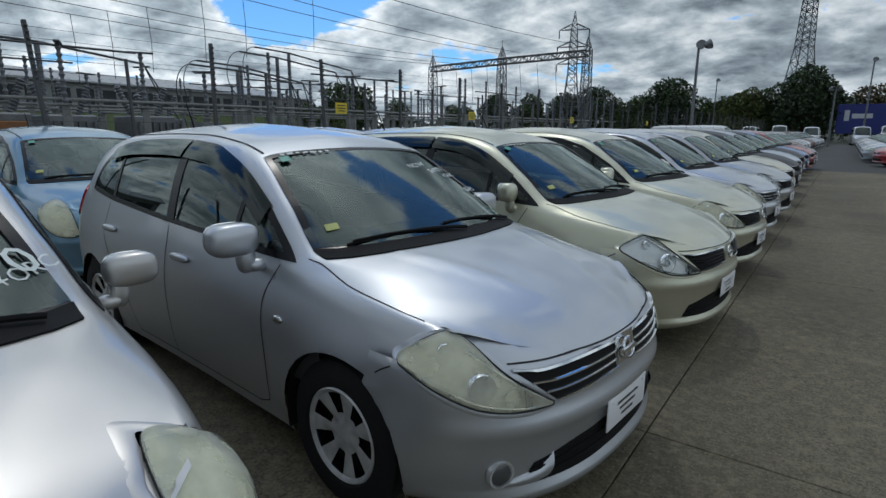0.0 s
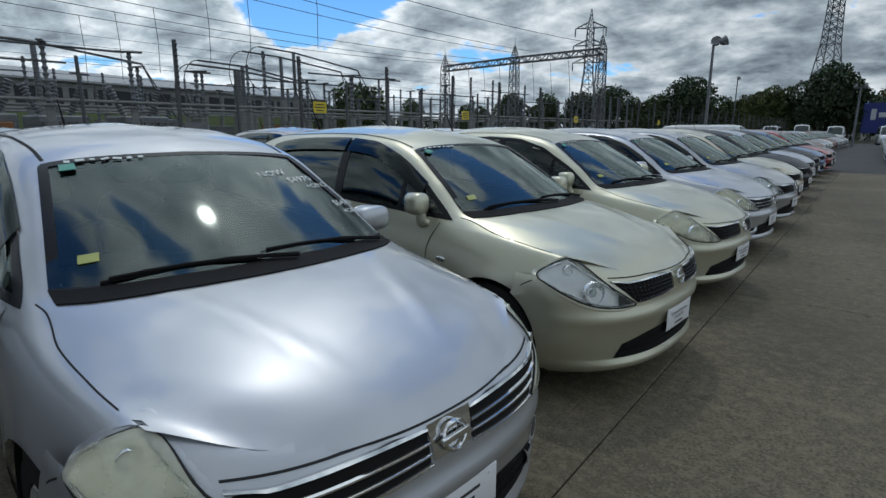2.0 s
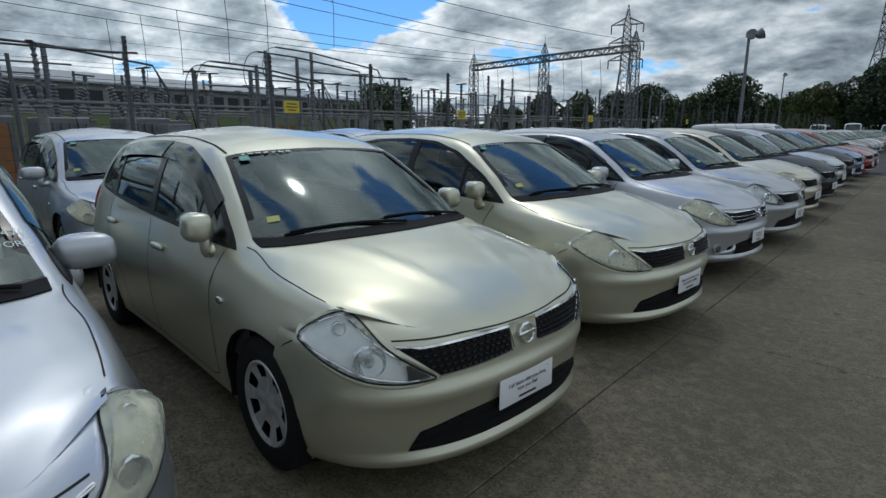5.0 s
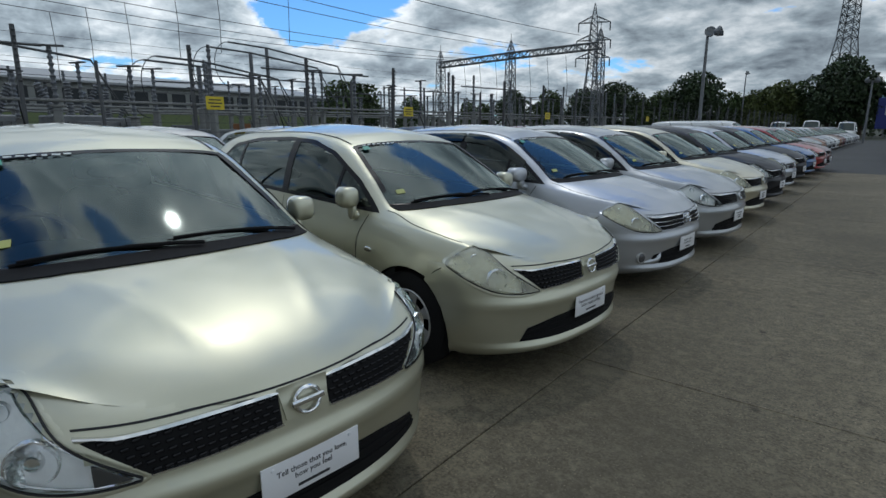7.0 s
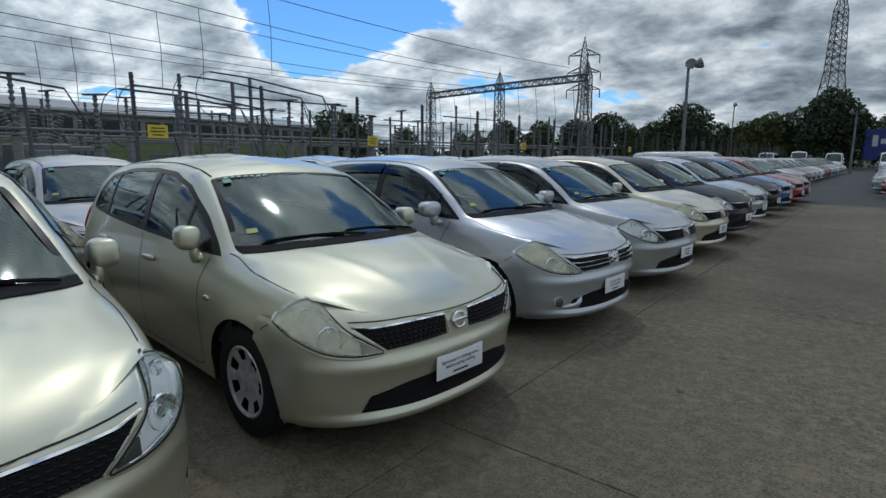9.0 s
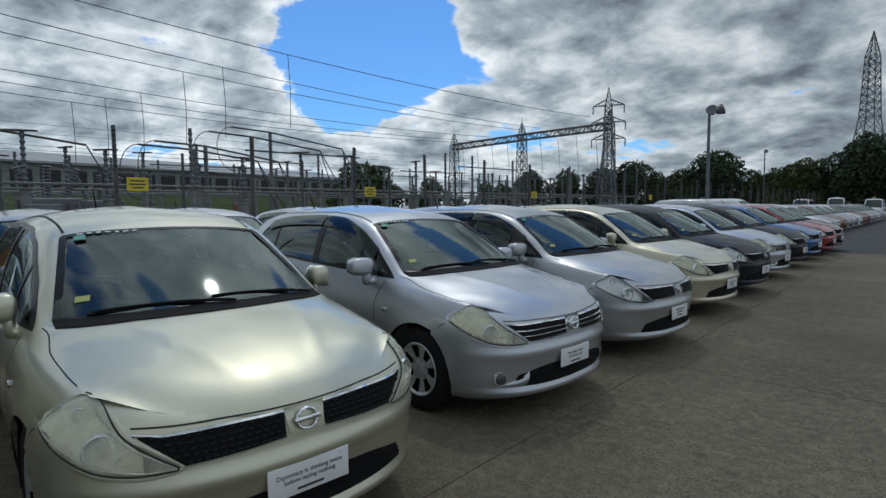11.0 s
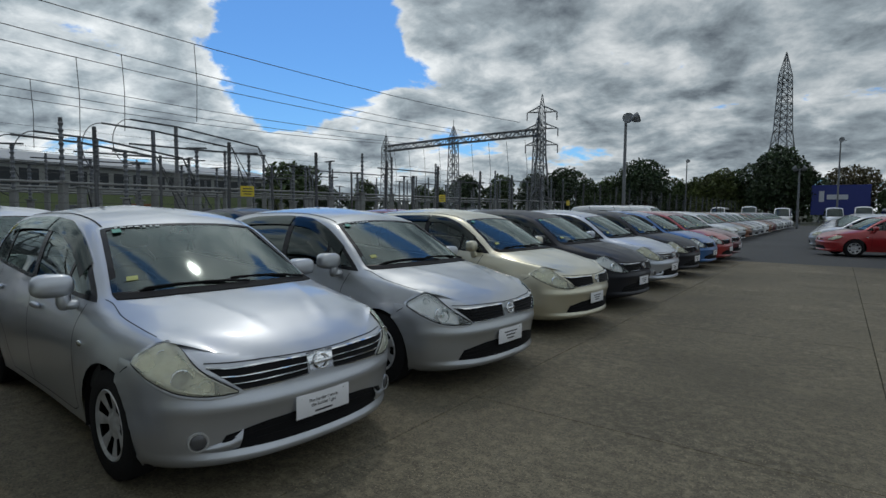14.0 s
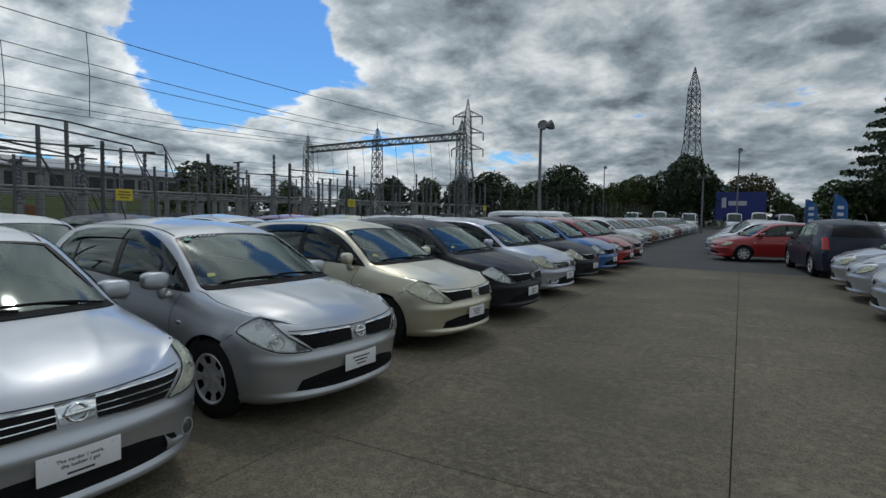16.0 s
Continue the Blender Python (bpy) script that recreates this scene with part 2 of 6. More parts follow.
def rough_ground(name, c1, c2, c3, grain, stain, rough=0.85):
    """Concrete or asphalt: aggregate grain, broad stains and dark spots."""
    m = bpy.data.materials.new(name)
    m.use_nodes = True
    nt = m.node_tree
    n, l = nt.nodes, nt.links
    b = n["Principled BSDF"]
    b.inputs["Roughness"].default_value = rough
    geo = n.new("ShaderNodeNewGeometry")

    def tex(scale, detail, rgh=0.6):
        t = n.new("ShaderNodeTexNoise")
        t.inputs["Scale"].default_value, t.inputs["Detail"].default_value, t.inputs["Roughness"].default_value = scale, detail, rgh
        l.new(geo.outputs["Position"], t.inputs["Vector"])
        return t

    def blend(fac, lo, hi, a, bcol):
        r = n.new("ShaderNodeMapRange")
        r.inputs[1].default_value, r.inputs[2].default_value = lo, hi
        l.new(fac, r.inputs[0])
        x = n.new("ShaderNodeMix")
        x.data_type = "RGBA"
        l.new(r.outputs[0], x.inputs[0])
        for k, v in ((6, a), (7, bcol)):
            if isinstance(v, tuple):
                x.inputs[k].default_value = (*v, 1)
            else:
                l.new(v, x.inputs[k])
        return x.outputs[2]

    base = blend(tex(grain, 3, 0.7).outputs[0], 0.36, 0.66, c1, c2)
    base = blend(tex(stain, 8, 0.62).outputs[0], 0.46, 0.72, base, c3)
    vor = n.new("ShaderNodeTexVoronoi")
    vor.inputs["Scale"].default_value = 1.3
    l.new(geo.outputs["Position"], vor.inputs["Vector"])
    base = blend(vor.outputs["Distance"], 0.025, 0.045, tuple(c * 0.35 for c in c1), base)
    pale = tuple(min(1, c * 1.55) for c in c2)
    base = blend(tex(1.1, 10, 0.75).outputs[0], 0.56, 0.76, base, pale)
    # exposed aggregate, showing only where the surface has worn
    peb = n.new("ShaderNodeTexVoronoi")
    peb.inputs["Scale"].default_value = grain * 1.1
    l.new(geo.outputs["Position"], peb.inputs["Vector"])
    worn = n.new("ShaderNodeMath")
    worn.operation = "MULTIPLY_ADD"
    worn.inputs[1].default_value, worn.inputs[2].default_value = 0.9, 0.02
    l.new(tex(0.8, 6, 0.6).outputs[0], worn.inputs[0])
    low = n.new("ShaderNodeMath")
    low.operation = "LESS_THAN"
    pick = n.new("ShaderNodeMath")
    pick.operation = "MULTIPLY"
    pick.inputs[1].default_value = 1.55
    l.new(peb.outputs["Distance"], pick.inputs[0])
    sepc = n.new("ShaderNodeSeparateColor")
    l.new(peb.outputs["Color"], sepc.inputs[0])
    addr = n.new("ShaderNodeMath")
    l.new(pick.outputs[0], addr.inputs[0])
    l.new(sepc.outputs[0], addr.inputs[1])
    l.new(addr.outputs[0], low.inputs[0])
    l.new(worn.outputs[0], low.inputs[1])
    base = blend(tex(13.0, 6, 0.8).outputs[0], 0.47, 0.70, base, tuple(min(1, c * 1.2) for c in c2))
    base = blend(tex(7.0, 7, 0.8).outputs[0], 0.54, 0.74, base, tuple(c * 0.8 for c in c1))
    base = blend(low.outputs[0], 0.0, 1.3, base, tuple(min(1, c * 1.5) for c in c2))
    base = blend(tex(0.22, 5, 0.6).outputs[0], 0.38, 0.75, base, c3)
    l.new(base, b.inputs["Base Color"])
    bp = n.new("ShaderNodeBump")
    bp.inputs["Strength"].default_value, bp.inputs["Distance"].default_value = 0.5, 0.006
    l.new(tex(grain * 1.3, 3, 0.7).outputs[0], bp.inputs["Height"])
    l.new(bp.outputs[0], b.inputs["Normal"])
    return m


CONCRETE = rough_ground("stained_concrete", (0.058, 0.049, 0.031), (0.245, 0.208, 0.138), (0.070, 0.059, 0.037), 60.0, 0.5)
ASPHALT = rough_ground("asphalt", (0.035, 0.036, 0.037), (0.075, 0.075, 0.074), (0.045, 0.045, 0.044), 60.0, 0.3)
JOINT = material("joint_dirt", (0.05, 0.046, 0.036), 0.95, var=0.4)
GRASS = material("rough_grass", (0.055, 0.060, 0.036), 0.95, var=0.5, scale=0.4)
STEEL = material("galvanised_steel", (0.20, 0.21, 0.22), 0.55, 0.5, var=0.25, scale=3)
DARKSTEEL = material("weathered_steel", (0.10, 0.105, 0.11), 0.6, 0.3, var=0.3, scale=3)
CONCPOST = material("pale_concrete_post", (0.24, 0.245, 0.24), 0.85, var=0.25, scale=4)
PORCELAIN = material("grey_porcelain", (0.14, 0.15, 0.165), 0.35)
WHITE_ST = material("white_striping", (0.75, 0.75, 0.72), 0.6)
WIRE = material("wire", (0.06, 0.062, 0.065), 0.5, 0.4)
YELLOW = material("yellow_sign", (0.62, 0.48, 0.02), 0.5)
ROOFING = material("grey_roof_sheet", (0.36, 0.37, 0.38), 0.55, 0.2, var=0.12, scale=0.8)
WALLPALE = material("pale_wall", (0.24, 0.25, 0.24), 0.8, var=0.15, scale=0.7)
WALLDARK = material("dark_window_band", (0.035, 0.04, 0.045), 0.55, spec=0.25)
ORANGE = material("orange_cladding", (0.30, 0.13, 0.05), 0.7)
GREENWALL = material("green_wall", (0.16, 0.20, 0.09), 0.8)
BARK = material("bark", (0.10, 0.075, 0.055), 0.95, var=0.4, scale=8, bump=0.6, bump_scale=20)
LEAF = material("leaves", (0.070, 0.110, 0.034), 0.6, var=0.45, scale=0.5, island=True)
LEAF_D = material("dark_leaves", (0.045, 0.075, 0.030), 0.6, var=0.45, scale=0.5, island=True)
LEAF_R = material("rusty_leaves", (0.10, 0.085, 0.036), 0.65, var=0.45, scale=0.5, island=True)
LEAF_L = material("pale_leaves", (0.12, 0.15, 0.045), 0.6, var=0.45, scale=0.5, island=True)
SIGNBLUE = material("blue_sign", (0.02, 0.035, 0.22), 0.4)
SIGNWHITE = material("white_sign", (0.62, 0.64, 0.70), 0.5)
FLAGBLUE = material("flag_cloth", (0.02, 0.10, 0.30), 0.7)

# ---- mesh helpers ----
from mathutils.bvhtree import BVHTree


def mesh_of(name, bm, mat, smooth=True, angle=38):
    me = bpy.data.meshes.new(name)
    bm.to_mesh(me)
    bm.free()
    for m in mat if isinstance(mat, (list, tuple)) else (mat,):
        me.materials.append(m)
    if smooth:
        me.shade_smooth()
        me.set_sharp_from_angle(angle=radians(angle))
    return me


def part(name, bm, mat, parent, label="", smooth=True, angle=38):
    ob = new(name, mesh_of(name, bm, mat, smooth, angle))
    ob.parent = parent
    if label:
        ob["label"] = label
    return ob


def thing(name, label, category, group="", kind=""):
    return tagged(new(name), label, category, group, kind)


def pchip(points):
    """Smooth monotone curve through the control pairs."""
    pts = sorted(points)
    x = np.array([p[0] for p in pts], float)
    y = np.array([p[1] for p in pts], float)
    h, d = np.diff(x), np.diff(y) / np.diff(x)
    m = np.zeros(len(x))
    m[0], m[-1] = d[0], d[-1]
    for i in range(1, len(x) - 1):
        if d[i - 1] * d[i] > 0:
            w1, w2 = 2 * h[i] + h[i - 1], h[i] + 2 * h[i - 1]
            m[i] = (w1 + w2) / (w1 / d[i - 1] + w2 / d[i])

    def f(q):
        q = min(max(q, x[0]), x[-1])
        i = min(int(np.searchsorted(x, q, "right")) - 1, len(h) - 1)
        t = (q - x[i]) / h[i]
        return ((1 + 2 * t) * (1 - t) ** 2 * y[i] + t * (1 - t) ** 2 * h[i] * m[i] + t * t * (3 - 2 * t) * y[i + 1] + t * t * (t - 1) * h[i] * m[i + 1])

    return f


def resample(poly, n, closed=False, smooth=False):
    p = np.array(list(poly) + ([poly[0]] if closed else []), float)
    s = np.r_[0, np.cumsum(np.hypot(*np.diff(p, axis=0).T))]
    q = np.linspace(0, s[-1], n + 1 if closed else n)[: n if closed else None]
    if smooth:
        fx, fy = pchip(list(zip(s, p[:, 0]))), pchip(list(zip(s, p[:, 1])))
        return np.array([(fx(v), fy(v)) for v in q])
    return np.c_[np.interp(q, s, p[:, 0]), np.interp(q, s, p[:, 1])]


def inside(poly, x, y):
    hit = False
    for (x1, y1), (x2, y2) in zip(poly, np.roll(poly, -1, axis=0)):
        if (y1 > y) != (y2 > y) and x < (x2 - x1) * (y - y1) / (y2 - y1) + x1:
            hit = not hit
    return hit


def inset(loop, w):
    """Offsets a closed loop inwards by w."""
    loop = np.array(loop, float)
    t = np.roll(loop, -1, 0) - np.roll(loop, 1, 0)
    t /= np.maximum(np.hypot(*t.T), 1e-9)[:, None]
    nrm = np.c_[-t[:, 1], t[:, 0]]
    area = np.sum(loop[:, 0] * np.roll(loop[:, 1], -1) - np.roll(loop[:, 0], -1) * loop[:, 1])
    return loop + nrm * (w if area > 0 else -w)


class Projector:
    """Lays flat outlines on to the car's skin along one direction."""

    def __init__(self, tree, d, a, b):
        self.tree, self.d, self.a, self.b = tree, Vector(d).normalized(), Vector(a), Vector(b)

    def put(self, s, q, off=0.0):
        start = self.a * s + self.b * q - self.d * 6
        p, nrm, _, _ = self.tree.ray_cast(start, self.d)
        if p is None:
            p, nrm, _, _ = self.tree.find_nearest(start + self.d * 5.4)
        if nrm.dot(self.d) > 0:
            nrm = -nrm
        return p + nrm * off, nrm

    def flat(self, p):
        return p.dot(self.a), p.dot(self.b)


def patch(pr, low, high, nu, nv, off=0.004, skirt=0.006, bm=None, smooth=True):
    """A panel between two outlines, lying on the skin; off: metres above it, or a function of (u, v)."""
    bm = bm or bmesh.new()
    lo, hi = resample(low, nu + 1, smooth=smooth), resample(high, nu + 1, smooth=smooth)
    grid, norms = [], []
    for j in range(nv + 1):
        row, nr = [], []
        for i in range(nu + 1):
            s, q = lo[i] * (1 - j / nv) + hi[i] * (j / nv)
            o = off(i / nu, j / nv) if callable(off) else off
            p, nrm = pr.put(s, q, o)
            row.append(bm.verts.new(p))
            nr.append(nrm)
        grid.append(row)
        norms.append(nr)
    f0 = None
    for j in range(nv):
        for i in range(nu):
            f = bm.faces.new((grid[j][i], grid[j][i + 1], grid[j + 1][i + 1], grid[j + 1][i]))
            f0 = f0 or f
    if skirt:
        ring = [(0, i) for i in range(nu)] + [(j, nu) for j in range(nv)] + [(nv, i) for i in range(nu, 0, -1)] + [(j, 0) for j in range(nv, 0, -1)]
        inner = [bm.verts.new(grid[j][i].co - norms[j][i] * skirt) for j, i in ring]
        for k in range(len(ring)):
            a, b = ring[k], ring[(k + 1) % len(ring)]
            bm.faces.new((grid[b[0]][b[1]], grid[a[0]][a[1]], inner[k], inner[(k + 1) % len(ring)]))
    f0.normal_update()
    if f0.normal.dot(pr.d) > 0:
        bmesh.ops.reverse_faces(bm, faces=bm.faces[:])
    return bm


def ring_patch(pr, loop, width, off=0.004, n=72, depth=0.006, bm=None):
    bm = bm or bmesh.new()
    outer = resample(loop, n, closed=True)
    rows = []
    for w, o in ((-0.001, off - depth), (0.0, off), (width * 0.5, off), (width, off), (width + 0.001, off - depth)):
        rows.append([bm.verts.new(pr.put(s, q, o)[0]) for s, q in inset(outer, w)])
    for a, b in zip(rows, rows[1:]):
        for i in range(n):
            k = (i + 1) % n
            bm.faces.new((a[i], a[k], b[k], b[i]))
    bm.normal_update()
    tot = sum((f.normal for f in bm.faces), Vector())
    if tot.dot(pr.d) > 0:
        bmesh.ops.reverse_faces(bm, faces=bm.faces[:])
    return bm


def ribbon(pr, line, width=0.006, off=0.0015, n=40, bm=None, smooth=True):
    """A thin strip along a line on the skin: panel gaps and trims."""
    bm = bm or bmesh.new()
    c = resample(line, n, smooth=smooth)
    t = np.gradient(c, axis=0)
    t /= np.maximum(np.hypot(*t.T), 1e-9)[:, None]
    nr = np.c_[-t[:, 1], t[:, 0]] * width / 2
    rows = [[bm.verts.new(pr.put(s, q, o)[0]) for s, q in c + nr * k] for k, o in ((-1, off), (0, off * 1.6), (1, off))]
    for a, b in zip(rows, rows[1:]):
        for i in range(n - 1):
            bm.faces.new((a[i], a[i + 1], b[i + 1], b[i]))
    return bm


def cut(bm, pr, loop, margin, least=0.05):
    """Takes away the skin inside the outline."""
    poly = inset(resample(loop, 80, closed=True), margin)
    gone = [f for f in bm.faces if f.normal.dot(pr.d) < -least and inside(poly, *pr.flat(f.calc_center_median()))]
    bmesh.ops.delete(bm, geom=gone, context="FACES")


def mirrored(bm):
    b2 = bm.copy()
    for v in b2.verts:
        v.co.y = -v.co.y
    bmesh.ops.reverse_faces(b2, faces=b2.faces[:])
    return b2


def box(bm, c, s, m=None, bevel=0.0, seg=2):
    r = bmesh.ops.create_cube(bm, size=1.0, matrix=(m or Matrix()) @ Matrix.LocRotScale(c, None, s))
    if bevel:
        ed = list({e for v in r["verts"] for e in v.link_edges})
        bmesh.ops.bevel(bm, geom=ed, offset=bevel, segments=seg, affect="EDGES", profile=0.5)
    return bm


def tube(bm, pts, r, n=6, cap=True):
    """A round bar along points; r: radius, or one for each point."""
    pts = [Vector(p) for p in pts]
    rad = r if isinstance(r, (list, tuple)) else [r] * len(pts)
    rows = []
    for i, p in enumerate(pts):
        t = (pts[min(i + 1, len(pts) - 1)] - pts[max(i - 1, 0)]).normalized()
        u = t.cross(Vector((0, 0, 1)) if abs(t.z) < 0.9 else Vector((1, 0, 0))).normalized()
        w = t.cross(u)
        rows.append([bm.verts.new(p + (u * math.cos(2 * math.pi * k / n) + w * math.sin(2 * math.pi * k / n)) * rad[i]) for k in range(n)])
    for a, b in zip(rows, rows[1:]):
        for k in range(n):
            bm.faces.new((a[k], b[k], b[(k + 1) % n], a[(k + 1) % n]))
    if cap:
        bm.faces.new(rows[0])
        bm.faces.new(rows[-1][::-1])
    return bm


def lathe(bm, prof, n=40, m=None):
    """Turns (radius, along y) pairs round the y axis."""
    m = m or Matrix()
    rows = []
    for r, y in prof:
        if r < 1e-5:
            rows.append([bm.verts.new(m @ Vector((0, y, 0)))])
        else:
            rows.append([bm.verts.new(m @ Vector((r * math.cos(2 * math.pi * k / n), y, r * math.sin(2 * math.pi * k / n)))) for k in range(n)])
    for a, b in zip(rows, rows[1:]):
        for k in range(n):
            k2 = (k + 1) % n
            if len(a) == 1 and len(b) > 1:
                bm.faces.new((a[0], b[k], b[k2]))
            elif len(b) == 1 and len(a) > 1:
                bm.faces.new((a[k], b[0], a[k2]))
            elif len(a) > 1:
                bm.faces.new((a[k], b[k], b[k2], a[k2]))
    return bm


def blob(bm, c, s, e=2.6, n=20, k=12, m=None):
    """A rounded box: a superellipsoid."""
    m = (m or Matrix()) @ Matrix.LocRotScale(c, None, s)
    sg = lambda v: math.copysign(abs(v) ** (2 / e), v)  # noqa: E731
    rows = []
    for j in range(1, k):
        a = -math.pi / 2 + math.pi * j / k
        rows.append([bm.verts.new(m @ Vector((sg(math.cos(a)) * sg(math.cos(2 * math.pi * i / n)), sg(math.cos(a)) * sg(math.sin(2 * math.pi * i / n)), sg(math.sin(a))))) for i in range(n)])
    bot, top = bm.verts.new(m @ Vector((0, 0, -1))), bm.verts.new(m @ Vector((0, 0, 1)))
    for a, b in zip(rows, rows[1:]):
        for i in range(n):
            bm.faces.new((a[i], a[(i + 1) % n], b[(i + 1) % n], b[i]))
    for i in range(n):
        bm.faces.new((bot, rows[0][(i + 1) % n], rows[0][i]))
        bm.faces.new((top, rows[-1][i], rows[-1][(i + 1) % n]))
    return bm


def lettering(name, words, size, mat, parent, m, label=""):
    cu = bpy.data.curves.new(name, "FONT")
    cu.body, cu.size, cu.align_x, cu.align_y, cu.resolution_u = words, size, "CENTER", "CENTER", 2
    cu.offset = 0.0 if mat is CHALK else size * 0.018
    tmp = new(name + "_tmp", cu)
    me = bpy.data.meshes.new_from_object(tmp.evaluated_get(bpy.context.evaluated_depsgraph_get()))
    bpy.data.objects.remove(tmp)
    me.materials.clear()
    me.materials.append(mat)
    ob = new(name, me)
    ob.parent = parent
    ob.matrix_local = m
    if label:
        ob["label"] = label
    return ob


# ---- the cars ----
# car axes: x ahead from the front axle, y to the left, z up from the ground
HATCH = dict(
    nose=0.775, tail=-3.40, base=2.60, wheel=0.312, half=0.857,
    zt=[(-3.40, 0.72), (-3.36, 0.95), (-3.25, 1.17), (-3.08, 1.385), (-2.9, 1.445), (-2.4, 1.51), (-1.9, 1.53), (-1.5, 1.515), (-1.10, 1.462), (-0.90, 1.395), (-0.5, 1.19), (-0.12, 1.0), (0.1, 0.962), (0.35, 0.905), (0.6, 0.815), (0.72, 0.745), (0.775, 0.69)],
    y4=[(-3.4, 0.45), (-3.2, 0.50), (-2.9, 0.555), (-2.4, 0.585), (-1.5, 0.59), (-0.9, 0.575), (-0.45, 0.65), (-0.12, 0.70), (0.1, 0.60), (0.775, 0.50)],
    z4=[(-3.4, 0.71), (-3.2, 1.14), (-2.9, 1.36), (-2.4, 1.425), (-1.5, 1.44), (-1.1, 1.41), (-0.9, 1.365), (-0.5, 1.16), (-0.12, 0.965), (0.1, 0.943), (0.35, 0.897), (0.6, 0.838), (0.775, 0.755)],
    y3=[(-3.4, 0.66), (-3.1, 0.74), (-2.6, 0.785), (-1.5, 0.80), (-0.5, 0.80), (0.0, 0.785), (0.4, 0.75), (0.775, 0.70)],
    z3=[(-3.4, 0.69), (-3.2, 0.98), (-2.6, 1.02), (-1.5, 0.965), (-0.5, 0.925), (0.0, 0.895), (0.4, 0.865), (0.775, 0.82)],
    y2=[(-3.4, 0.74), (-3.0, 0.83), (-2.4, 0.858), (-1.3, 0.848), (-0.2, 0.858), (0.3, 0.85), (0.775, 0.80)],
    bow=[(-3.4, -0.16), (-2.9, -0.06), (-2.0, 0.0), (-1.1, 0.04), (-0.5, 0.12), (-0.12, 0.2), (0.2, 0.28), (0.775, 0.46)],
    xn=[(0.17, 0.70), (0.19, 0.765), (0.21, 0.800), (0.235, 0.803), (0.265, 0.778), (0.36, 0.782), (0.45, 0.800), (0.495, 0.816), (0.515, 0.813), (0.55, 0.797), (0.62, 0.785), (0.685, 0.768), (0.74, 0.71), (0.81, 0.59), (0.87, 0.46)],
    wn=[(0.17, 0.78), (0.25, 0.825), (0.40, 0.852), (0.6, 0.852), (0.70, 0.842), (0.75, 0.815), (0.82, 0.755), (0.87, 0.68)],
    screen_lo=[(0.0, 0.712), (0.35, 0.735), (0.60, 0.792), (0.685, 0.842)],
    screen_hi=[(0.0, 1.545), (0.30, 1.543), (0.48, 1.535), (0.555, 1.52)],
    side=[(-0.34, 0.945), (-0.9, 0.972), (-1.6, 1.0), (-2.3, 1.04), (-2.74, 1.085), (-2.66, 1.24), (-2.5, 1.355), (-2.1, 1.41), (-1.6, 1.422), (-1.25, 1.403), (-0.95, 1.322), (-0.6, 1.135)],
)


